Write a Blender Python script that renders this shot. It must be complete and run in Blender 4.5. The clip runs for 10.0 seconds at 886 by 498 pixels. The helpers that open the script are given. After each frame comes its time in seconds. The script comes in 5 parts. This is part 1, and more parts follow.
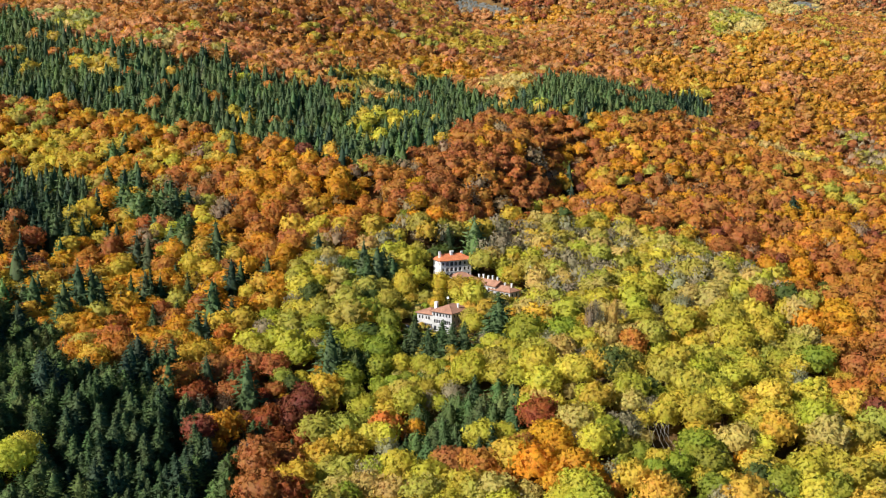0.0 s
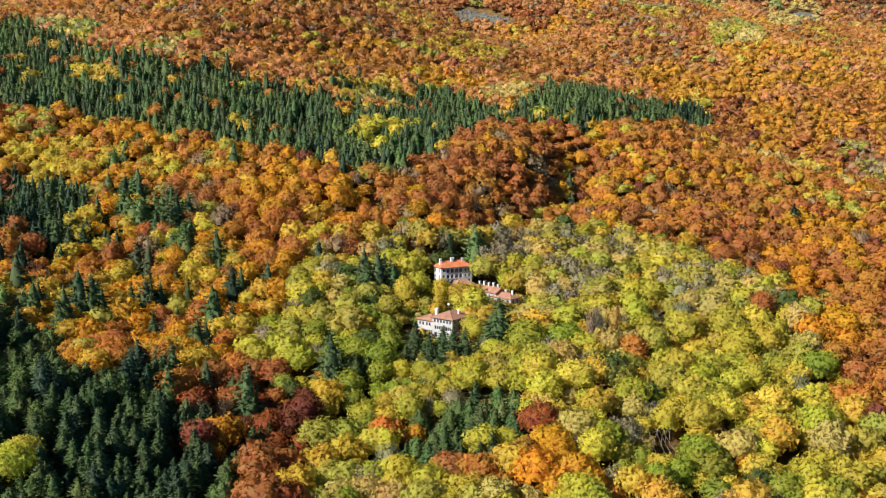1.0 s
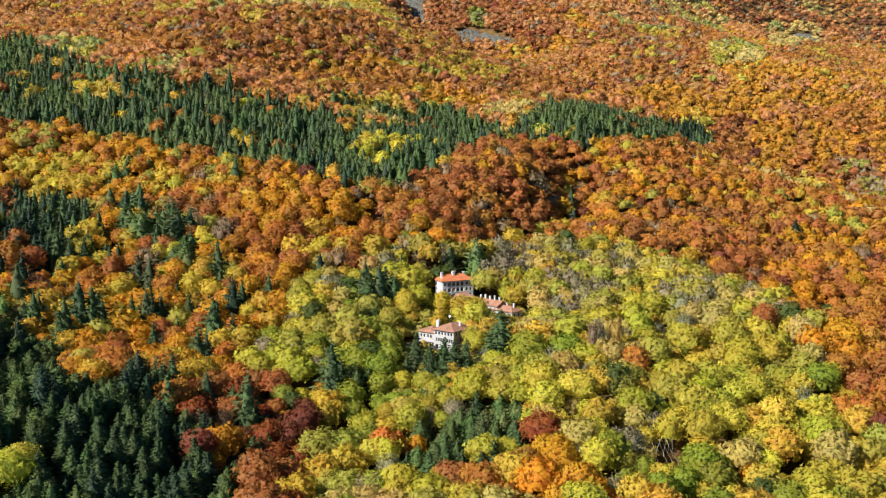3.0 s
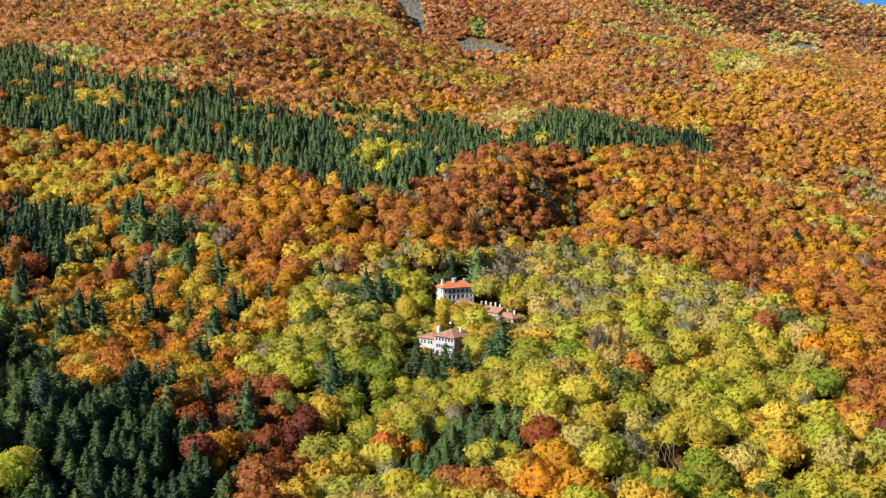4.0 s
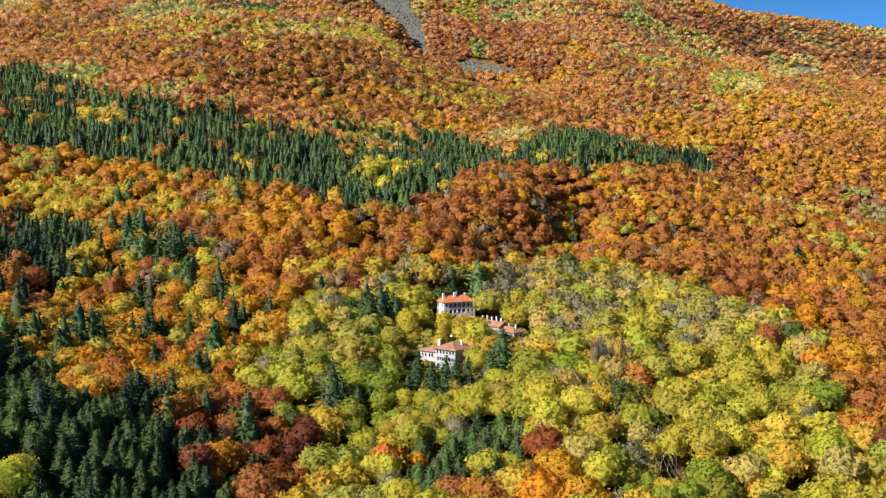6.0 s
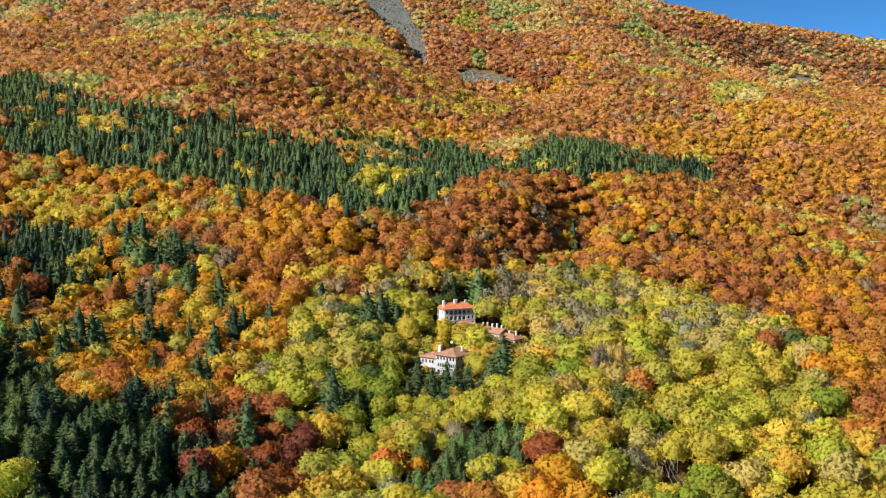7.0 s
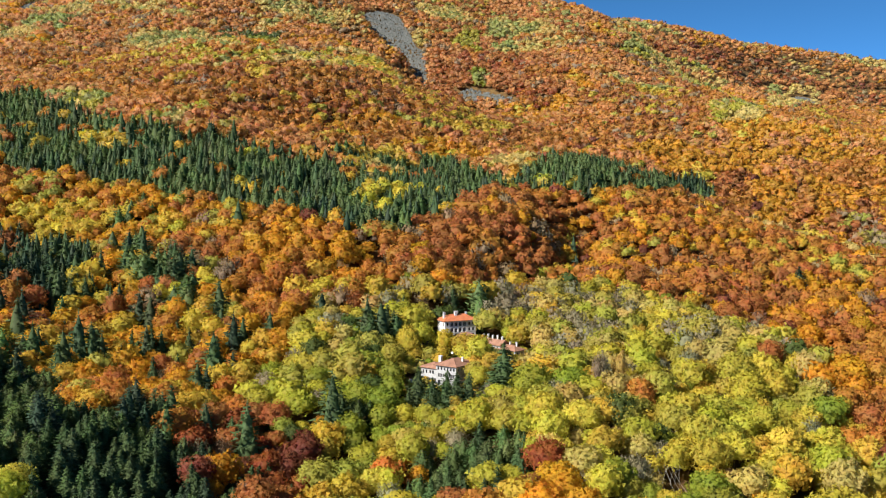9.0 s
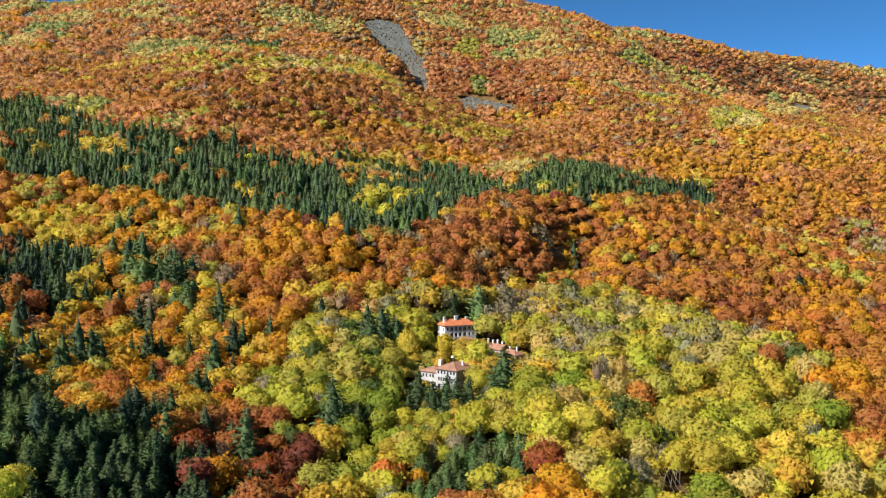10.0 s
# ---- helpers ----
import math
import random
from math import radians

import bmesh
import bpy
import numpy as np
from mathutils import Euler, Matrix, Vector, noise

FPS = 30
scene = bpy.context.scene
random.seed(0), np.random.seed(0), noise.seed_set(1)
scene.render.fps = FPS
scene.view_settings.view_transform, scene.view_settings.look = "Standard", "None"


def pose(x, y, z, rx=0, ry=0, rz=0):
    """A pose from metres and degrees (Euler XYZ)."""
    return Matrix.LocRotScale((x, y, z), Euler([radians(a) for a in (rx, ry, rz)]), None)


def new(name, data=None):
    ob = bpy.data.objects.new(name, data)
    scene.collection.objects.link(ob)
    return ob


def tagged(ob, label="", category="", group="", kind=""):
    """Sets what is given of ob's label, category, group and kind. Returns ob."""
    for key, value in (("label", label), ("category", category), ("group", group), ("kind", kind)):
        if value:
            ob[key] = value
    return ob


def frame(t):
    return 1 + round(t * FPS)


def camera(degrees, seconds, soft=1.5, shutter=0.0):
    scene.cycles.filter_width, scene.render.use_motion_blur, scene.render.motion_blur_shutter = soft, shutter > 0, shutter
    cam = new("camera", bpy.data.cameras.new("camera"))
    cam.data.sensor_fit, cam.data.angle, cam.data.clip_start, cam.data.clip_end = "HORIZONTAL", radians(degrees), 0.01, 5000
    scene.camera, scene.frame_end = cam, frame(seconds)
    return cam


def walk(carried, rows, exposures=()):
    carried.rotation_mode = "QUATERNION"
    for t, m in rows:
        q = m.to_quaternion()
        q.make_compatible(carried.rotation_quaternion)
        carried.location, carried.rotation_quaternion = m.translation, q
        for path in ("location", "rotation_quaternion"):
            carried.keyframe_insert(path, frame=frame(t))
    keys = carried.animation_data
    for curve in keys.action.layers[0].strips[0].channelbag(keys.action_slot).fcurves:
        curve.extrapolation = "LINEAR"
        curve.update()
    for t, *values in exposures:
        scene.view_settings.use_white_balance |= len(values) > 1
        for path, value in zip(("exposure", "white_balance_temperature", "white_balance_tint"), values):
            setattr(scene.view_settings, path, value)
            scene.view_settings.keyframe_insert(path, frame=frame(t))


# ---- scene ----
cam = camera(48.18, 10.0, soft=1.15)
# seconds, place, pitch, yaw, roll: a slow sink while the view tips up
WALK = [
    (0, 0.00, -0.00, 200.00, -9.003, -0.003, 0.006),
    (0.5, -0.04, 0.08, 198.92, -8.692, 0.011, 0.018),
    (1, -0.07, 0.14, 197.80, -8.381, 0.026, 0.031),
    (1.5, -0.09, 0.18, 196.66, -8.070, 0.043, 0.044),
    (2, -0.10, 0.21, 195.49, -7.757, 0.061, 0.057),
    (2.5, -0.11, 0.23, 194.31, -7.441, 0.079, 0.070),
    (4, -0.15, 0.29, 190.70, -6.476, 0.130, 0.110),
    (4.5, -0.17, 0.31, 189.50, -6.147, 0.145, 0.123),
    (5, -0.20, 0.34, 188.29, -5.816, 0.158, 0.135),
    (5.5, -0.22, 0.38, 187.08, -5.483, 0.171, 0.147),
    (7, -0.31, 0.50, 183.46, -4.502, 0.199, 0.176),
    (7.5, -0.33, 0.55, 182.25, -4.187, 0.206, 0.184),
    (8, -0.35, 0.59, 181.03, -3.883, 0.212, 0.191),
    (8.5, -0.36, 0.62, 179.79, -3.590, 0.218, 0.196),
    (9, -0.35, 0.63, 178.54, -3.309, 0.223, 0.200),
    (9.5, -0.33, 0.63, 177.27, -3.039, 0.229, 0.202),
    (10, -0.28, 0.60, 175.97, -2.776, 0.236, 0.202),
]
walk(cam, [(t, pose(x, y, z, 90 + p, 0, w) @ pose(0, 0, 0, 0, 0, r)) for t, x, y, z, p, w, r in WALK])

# ---------------------------------------------------------------- world and light
SUN_TO = Vector((-0.815, -0.58, 0.0)).normalized()
SUN_UP = radians(36)
world = bpy.data.worlds.new("sky")
scene.world = world
world.use_nodes = True
wn = world.node_tree
sky = wn.nodes.new("ShaderNodeTexSky")
sky.sky_type = "NISHITA"
sky.sun_disc = False
sky.sun_elevation = SUN_UP
sky.sun_rotation = math.atan2(SUN_TO.x, SUN_TO.y)
sky.altitude = 3000
sky.air_density = 0.24
sky.dust_density = 0.0
sky.ozone_density = 6.0
wn.nodes["Background"].inputs["Strength"].default_value = 0.13
deepen = wn.nodes.new("ShaderNodeHueSaturation")
deepen.inputs["Saturation"].default_value = 1.09
deepen.inputs["Hue"].default_value = 0.486
wn.links.new(sky.outputs[0], deepen.inputs["Color"])
wn.links.new(deepen.outputs[0], wn.nodes["Background"].inputs["Color"])

sun_data = bpy.data.lights.new("sun", "SUN")
sun_data.energy = 4.4
sun_data.angle = radians(0.5)
sun_data.color = (1.0, 0.962, 0.9)
sun = new("sun", sun_data)
way_in = -(SUN_TO * math.cos(SUN_UP) + Vector((0, 0, math.sin(SUN_UP))))
sun.matrix_world = Matrix.Translation((-300, -100, 900)) @ way_in.to_track_quat("-Z", "Y").to_matrix().to_4x4()
scene.view_settings.exposure = 0.99

rng = np.random.default_rng(7)


# ---------------------------------------------------------------- materials
def mat_base(name, rough=0.8):
    m = bpy.data.materials.new(name)
    m.use_nodes = True
    b = m.node_tree.nodes["Principled BSDF"]
    b.inputs["Roughness"].default_value = rough
    b.inputs["Specular IOR Level"].default_value = 0.25
    return m, m.node_tree, b


def node(tree, kind, **values):
    n = tree.nodes.new(kind)
    for k, v in values.items():
        n.inputs[k.replace("_", " ")].default_value = v
    return n


def noise_node(tree, scale, detail=4.0, rough=0.6):
    pos = tree.nodes.new("ShaderNodeNewGeometry")
    n = node(tree, "ShaderNodeTexNoise", Scale=scale, Detail=detail, Roughness=rough)
    tree.links.new(pos.outputs["Position"], n.inputs["Vector"])
    return n


def ramp(tree, source, stops):
    r = tree.nodes.new("ShaderNodeValToRGB")
    while len(r.color_ramp.elements) < len(stops):
        r.color_ramp.elements.new(0.5)
    for e, (at, c) in zip(r.color_ramp.elements, stops):
        e.position, e.color = at, (*c, 1)
    tree.links.new(source, r.inputs["Fac"])
    return r


def grainy(name, stops, scale, fine=0.0, rough=0.85, bump=0.0, bump_scale=None):
    """A matt surface with two scales of variation."""
    m, t, b = mat_base(name, rough)
    a = noise_node(t, scale)
    r = ramp(t, a.outputs["Fac"], stops)
    out = r.outputs["Color"]
    if fine:
        f = noise_node(t, fine, 3.0)
        mix = t.nodes.new("ShaderNodeMix")
        mix.data_type, mix.blend_type = "RGBA", "MULTIPLY"
        mix.inputs["Factor"].default_value = 0.6
        fr = ramp(t, f.outputs["Fac"], [(0.3, (0.55, 0.55, 0.55)), (0.7, (1.25, 1.25, 1.25))])
        t.links.new(out, mix.inputs["A"])
        t.links.new(fr.outputs["Color"], mix.inputs["B"])
        out = mix.outputs["Result"]
    t.links.new(out, b.inputs["Base Color"])
    if bump:
        f = noise_node(t, bump_scale or scale * 6, 4.0)
        bm = node(t, "ShaderNodeBump", Strength=bump, Distance=0.05)
        t.links.new(f.outputs["Fac"], bm.inputs["Height"])
        t.links.new(bm.outputs["Normal"], b.inputs["Normal"])
    return m


def leafy(name, source, through_light=0.42, grain=2.0, relief=0.5, sheen=0.03, ragged=0.0, full=0.56):
    """Leaves: the tree's own colour, varied from spray to spray and across the crown, a waxy sheen, some light passing through."""
    m = bpy.data.materials.new(name)
    m.use_nodes = True
    t = m.node_tree
    t.nodes.remove(t.nodes["Principled BSDF"])
    if source == "object":
        c = t.nodes.new("ShaderNodeObjectInfo").outputs["Color"]
    else:
        a = t.nodes.new("ShaderNodeAttribute")
        a.attribute_name = "leaf_colour"
        c = a.outputs["Color"]
    geo = t.nodes.new("ShaderNodeNewGeometry")
    val = node(t, "ShaderNodeMapRange")
    val.inputs["To Min"].default_value, val.inputs["To Max"].default_value = 0.9, 1.1
    t.links.new(geo.outputs["Random Per Island"], val.inputs["Value"])
    big = noise_node(t, 0.3, 3.0)
    hue = node(t, "ShaderNodeMapRange")
    hue.inputs["From Min"].default_value, hue.inputs["From Max"].default_value = 0.3, 0.7
    hue.inputs["To Min"].default_value, hue.inputs["To Max"].default_value = 0.482, 0.518
    t.links.new(big.outputs["Fac"], hue.inputs["Value"])
    # clusters of leaves, denser and thinner
    fine = noise_node(t, grain, 3.0, 0.65)
    speck = node(t, "ShaderNodeMapRange")
    speck.inputs["From Min"].default_value, speck.inputs["From Max"].default_value = 0.3, 0.7
    speck.inputs["To Min"].default_value, speck.inputs["To Max"].default_value = 0.82, 1.16
    t.links.new(fine.outputs["Fac"], speck.inputs["Value"])
    both = t.nodes.new("ShaderNodeMath")
    both.operation = "MULTIPLY"
    t.links.new(val.outputs[0], both.inputs[0])
    t.links.new(speck.outputs[0], both.inputs[1])
    hsv = t.nodes.new("ShaderNodeHueSaturation")
    t.links.new(hue.outputs[0], hsv.inputs["Hue"])
    t.links.new(both.outputs[0], hsv.inputs["Value"])
    t.links.new(c, hsv.inputs["Color"])
    d = node(t, "ShaderNodeBsdfDiffuse", Roughness=0.5)
    tr = t.nodes.new("ShaderNodeBsdfTranslucent")
    wax = node(t, "ShaderNodeBsdfGlossy", Roughness=0.7)
    mix = node(t, "ShaderNodeMixShader", Fac=through_light)
    coat = node(t, "ShaderNodeMixShader", Fac=sheen)
    rough = node(t, "ShaderNodeBump", Strength=relief, Distance=0.8 / grain)
    t.links.new(fine.outputs["Fac"], rough.inputs["Height"])
    t.links.new(rough.outputs["Normal"], d.inputs["Normal"])
    t.links.new(hsv.outputs[0], d.inputs["Color"])
    t.links.new(hsv.outputs[0], tr.inputs["Color"])
    t.links.new(d.outputs[0], mix.inputs[1])
    t.links.new(tr.outputs[0], mix.inputs[2])
    t.links.new(mix.outputs[0], coat.inputs[1])
    t.links.new(wax.outputs[0], coat.inputs[2])
    out = coat.outputs[0]
    if ragged:
        # each spray is a broken cluster of leaves with gaps between them
        gaps = noise_node(t, ragged, 2.0, 0.7)
        cut = t.nodes.new("ShaderNodeMath")
        cut.operation = "GREATER_THAN"
        cut.inputs[1].default_value = full
        t.links.new(gaps.outputs["Fac"], cut.inputs[0])
        clear = t.nodes.new("ShaderNodeBsdfTransparent")
        open_ = t.nodes.new("ShaderNodeMixShader")
        t.links.new(cut.outputs[0], open_.inputs[0])
        t.links.new(out, open_.inputs[1])
        t.links.new(clear.outputs[0], open_.inputs[2])
        out = open_.outputs[0]
    t.links.new(out, t.nodes["Material Output"].inputs["Surface"])
    return m


def foliage(name, source, through_light, grain, sheen=0.03, full=0.56):
    """The close inside of a crown and the broken sprays round it."""
    return leafy(name, source, through_light, grain, 0.5, sheen), leafy(name + "_sprays", source, through_light, grain, 0.5, sheen, grain * 1.5, full)


LEAF = foliage("leaves", "object", 0.42, 3.2, 0.014)
NEEDLE = foliage("needles", "object", 0.3, 2.4, 0.012, 0.6)
# coarser clusters in the woods that stand farther off
GRAIN = {"foreground_woods": 3.0, "knoll_woods": 2.4, "hill_woods": 1.1, "slope_woods": 0.75, "mountain_woods": 0.45, "ridge_woods": 0.32}
# extra sheen on the farther slopes stands in for the blue of haze
WOOD_LEAVES = {k: foliage("leaves_of_" + k, "attribute", 0.42, v, 0.016 if v > 1 else 0.036) for k, v in GRAIN.items()}
WOOD_NEEDLES = {k: foliage("needles_of_" + k, "attribute", 0.3, v, 0.015, 0.6) for k, v in GRAIN.items()}
LEAF_WOOD = foliage("leaves_of_the_woods", "attribute", 0.42, 1.2)
NEEDLE_WOOD = foliage("needles_of_the_woods", "attribute", 0.3, 1.2, 0.015, 0.6)
BARK = grainy("bark", [(0.3, (0.07, 0.05, 0.035)), (0.7, (0.2, 0.16, 0.12))], 1.5, 12)
PALE_BARK = grainy("pale_bark", [(0.3, (0.3, 0.27, 0.22)), (0.7, (0.5, 0.46, 0.38))], 1.5, 12)
LITTER = grainy("leaf_litter", [(0.25, (0.05, 0.035, 0.016)), (0.5, (0.13, 0.07, 0.022)), (0.75, (0.2, 0.13, 0.04))], 0.12, 1.4, 0.95)
STONE = grainy("scree_stone", [(0.3, (0.11, 0.115, 0.10)), (0.7, (0.25, 0.25, 0.22))], 0.2, 1.0, 0.9)

# ---------------------------------------------------------------- the lie of the land
# (east, north, height) of rises and hollows, by their breadth in metres
BROAD = [
    (400, 1200, 260, -39.5),
    (0, 1800, 260, -31.7),
    (800, 1800, 260, -104.8),
    (-400, 2400, 260, 75.6),
    (800, 2400, 260, -111.3),
    (1200, 2600, 260, -96.8),
    (0, 3000, 650, 165.1),
    (330, 2720, 110, -30),
]
SLOPES = [
    (-300, 1000, 130, 24.1),
    (400, 1000, 130, -46),
    (0, 1100, 130, -10.4),
    (-200, 1200, 130, 26.4),
    (-400, 1300, 130, 12),
    (-200, 1400, 130, 38.8),
    (400, 1400, 130, 15.3),
    (0, 1500, 130, -45.4),
    (100, 1500, 130, 3.3),
]
SPURS = [
    (-100, 480, 75, -5.5),
    (80, 600, 75, -3.1),
    (-280, 660, 75, -14.1),
    (260, 660, 75, -19.1),
    (-40, 720, 75, 14.8),
    (-340, 780, 75, -6.4),
    (-160, 900, 75, 9.5),
    (-400, 960, 75, -10.6),
    (20, 960, 75, -7.4),
    (140, 960, 75, 28.1),
]
KNOLLS = [
    (-160, 280, 45, 11.2),
    (-120, 360, 45, 3),
    (-40, 360, 45, -18.5),
    (40, 360, 45, 10.1),
    (-200, 400, 45, 4.5),
    (-120, 440, 45, -12.8),
    (40, 440, 45, 3.4),
    (-240, 480, 45, 8.2),
    (160, 480, 45, 8.1),
    (-200, 520, 45, -19.8),
    (40, 520, 45, -8.7),
    (240, 560, 45, -38.5),
    (-80, 600, 45, 3.5),
    (120, 600, 45, -8.4),
    (160, 680, 45, -9.1),
    (240, 720, 45, -6.4),
    (-200, 760, 45, 12.4),
    (120, 760, 45, -9.1),
]
CANOPY = 14.0


def crowns(x, y):
    """Height of the tops of the woods over the plan."""
    x, y = np.asarray(x, float), np.asarray(y, float)
    z = 275 + -42.9 * x / 1000 + 24.4 * y / 1000 + 294.4 * np.tanh((y - 1300) / 1200) + -37.1 * np.tanh(x / 1500) * np.tanh(y / 2000)
    for rows in (BROAD, SLOPES, SPURS, KNOLLS):
        for a, b, w, h in rows:
            z = z + h * np.exp(-((x - a) ** 2 + (y - b) ** 2) / (2 * w * w))
    return z


def lattice(seed, n=64):
    return np.random.default_rng(seed).random((n, n))


def patches(x, y, size, table):
    """Smooth value noise, 0 to 1."""
    n = len(table)
    u, v = np.asarray(x) / size, np.asarray(y) / size
    i, j = np.floor(u).astype(int), np.floor(v).astype(int)
    f, g = u - i, v - j
    f, g = f * f * (3 - 2 * f), g * g * (3 - 2 * g)
    a, b = table[i % n, j % n], table[(i + 1) % n, j % n]
    c, d = table[i % n, (j + 1) % n], table[(i + 1) % n, (j + 1) % n]
    return (a * (1 - f) + b * f) * (1 - g) + (c * (1 - f) + d * f) * g


# ravines and brows the woods hide: ends in plan, depth, half width
FOLDS = [
    ((110, 810), (92, 725), -22, 18), ((92, 725), (45, 615), -15, 17), ((45, 800), (25, 670), 6, 32), ((-45, 600), (-95, 560), -8, 16), ((-140, 690), (-60, 640), 5, 22),
    ((-105, 1850), (-20, 1600), -26, 45), ((-140, 1700), (-60, 1500), 14, 50), ((20, 1620), (120, 1520), -14, 40),
    ((480, 1900), (560, 2300), -26, 60), ((760, 2500), (900, 2800), -24, 60), ((-420, 1500), (-380, 1900), -18, 60), ((200, 1700), (330, 2300), 14, 70),
    ((900, 3000), (1500, 3200), 38, 220), ((140, 735), (300, 800), -7, 18), ((-120, 760), (-20, 700), -7, 16), ((-150, 300), (-105, 400), 4, 45),
    ((540, 2390), (620, 2020), -24, 42), ((1040, 2860), (1100, 2760), -22, 40), ((-160, 1960), (-40, 1720), -16, 30), ((330, 1980), (410, 1990), -16, 36), ((-180, 1000), (-120, 1060), -12, 30), ((-196, 1970), (-91, 1770), 42, 17),
]
# levelled places under the houses: place, height, radius
TERRACES = [(7, 546, 95.2, 17), (13, 530, 94.4, 9), (23, 522, 93.2, 10), (36, 511, 91.2, 11), (-2, 457, 90.0, 12), (18, 433, 86.0, 6)]


def soil(x, y):
    x, y = np.asarray(x, float), np.asarray(y, float)
    z = crowns(x, y) - CANOPY
    for (ax, ay), (bx, by), deep, half in FOLDS:
        dx, dy = bx - ax, by - ay
        t = np.clip(((x - ax) * dx + (y - ay) * dy) / (dx * dx + dy * dy), 0, 1)
        z = z + deep * np.exp(-((x - ax - t * dx) ** 2 + (y - ay - t * dy) ** 2) / (2 * half * half))
    # runnels down the mountain's face
    m = np.clip((y - 1000) / 450, 0, 1)
    z = z + m * (24 * (patches(x + 0.25 * y, 0.30 * y, 150, lattice(41)) - 0.5) + 11 * (patches(x + 0.2 * y, 0.4 * y, 58, lattice(42)) - 0.5))
    for ax, ay, level, reach in TERRACES:
        k = 1 / (1 + (((x - ax) ** 2 + (y - ay) ** 2) / (reach * reach)) ** 3)
        z = z * (1 - k) + level * k
    return z


def inside(x, y, poly):
    x, y = np.asarray(x), np.asarray(y)
    hit = np.zeros(x.shape, bool)
    for (x0, y0), (x1, y1) in zip(poly, poly[1:] + poly[:1]):
        if y0 != y1:
            hit ^= ((y0 > y) != (y1 > y)) & (x < (x1 - x0) * (y - y0) / (y1 - y0) + x0)
    return hit


def mesh_of(name, verts, faces, material, colour=None, smooth=False, normals=None, slots=None):
    """A mesh from arrays of corners and of four-cornered (or three-cornered) faces."""
    me = bpy.data.meshes.new(name)
    verts, faces = np.asarray(verts, np.float32), np.asarray(faces, np.int32)
    k = faces.shape[1]
    me.vertices.add(len(verts))
    me.vertices.foreach_set("co", verts.ravel())
    me.loops.add(faces.size)
    me.loops.foreach_set("vertex_index", faces.ravel())
    me.polygons.add(len(faces))
    me.polygons.foreach_set("loop_start", np.arange(0, faces.size, k, dtype=np.int32))
    me.polygons.foreach_set("use_smooth", np.full(len(faces), smooth))
    if colour is not None:
        at = me.attributes.new("leaf_colour", "FLOAT_COLOR", "POINT")
        at.data.foreach_set("color", np.c_[colour, np.ones(len(colour))].astype(np.float32).ravel())
    if normals is not None:
        at = me.attributes.new("custom_normal", "FLOAT_VECTOR", "POINT")
        at.data.foreach_set("vector", np.asarray(normals, np.float32).ravel())
    me.update()
    for m in material if isinstance(material, tuple) else (material,):
        me.materials.append(m)
    if slots is not None:
        me.polygons.foreach_set("material_index", np.asarray(slots, np.int32))
    return me


# ground: one sheet, close-meshed where the woods are near
gx = np.concatenate([np.linspace(-3400, -700, 28), np.linspace(-660, 660, 133), np.linspace(700, 3400, 28)])
gy = np.concatenate([np.linspace(-3000, 100, 24), np.linspace(130, 1250, 141), np.linspace(1275, 2600, 54), np.linspace(2660, 4700, 30)])
XX, YY = np.meshgrid(gx, gy)
ZZ = soil(XX, YY) + (patches(XX, YY, 14, lattice(3)) - 0.5) * 1.2
idx = np.arange(XX.size).reshape(XX.shape)
quads = np.stack([idx[:-1, :-1], idx[:-1, 1:], idx[1:, 1:], idx[1:, :-1]], -1).reshape(-1, 4)
ground = tagged(new("ground", mesh_of("ground", np.stack([XX, YY, ZZ], -1).reshape(-1, 3), quads, LITTER, smooth=True)),
                "brown leaf-strewn forest floor of the mountainside", "ground", kind="structure")

# ---------------------------------------------------------------- stands of the woods, by outlines in plan
STAND_BAND = [(-475, 1070), (-340, 930), (-265, 855), (-210, 910), (-150, 865), (-110, 860), (-75, 950), (-50, 1000), (5, 1015), (35, 950), (60, 900), (80, 950), (130, 1110), (190, 1110), (290, 1150), (310, 1100), (215, 905), (105, 860), (70, 865), (40, 840), (5, 740), (-25, 675), (-35, 635), (-55, 635), (-70, 660), (-105, 670), (-125, 700), (-160, 715), (-210, 740), (-255, 770), (-305, 805), (-370, 825)]
STAND_LEFT_MID = [(-310, 685), (-290, 690), (-260, 670), (-240, 655), (-215, 600), (-205, 575), (-200, 555), (-215, 545), (-225, 540), (-240, 565), (-260, 565)]
STAND_LEFT_MID_B = [(-190, 605), (-155, 605), (-135, 550), (-140, 535), (-150, 545), (-155, 565), (-180, 575)]
STAND_PINES = [(-250, 735), (-225, 725), (-215, 685), (-235, 690)]
STAND_BOTTOM_LEFT = [(-200, 440), (-195, 455), (-175, 415), (-160, 410), (-145, 375), (-130, 370), (-125, 405), (-120, 410), (-105, 370), (-90, 360), (-80, 330), (-75, 325), (-70, 325), (-60, 295), (-50, 285), (-62, 190), (-170, 190)]
STAND_RUST_HILL = [(-30, 630), (-10, 695), (20, 785), (65, 860), (100, 855), (100, 815), (85, 725), (50, 645), (35, 605), (15, 585), (-5, 595), (-30, 590)]
STAND_GOLD = [(-365, 815), (-305, 800), (-240, 755), (-185, 720), (-155, 710), (-110, 675), (-175, 675), (-170, 645), (-230, 660), (-305, 680)]
STAND_KNOLL = [(-95, 460), (-85, 480), (-75, 515), (-45, 545), (-30, 575), (5, 580), (30, 600), (65, 640), (90, 630), (125, 640), (165, 625), (195, 600), (165, 455), (165, 420), (155, 380), (160, 355), (165, 190), (-40, 190), (-50, 355), (-50, 395), (-70, 405), (-90, 430)]
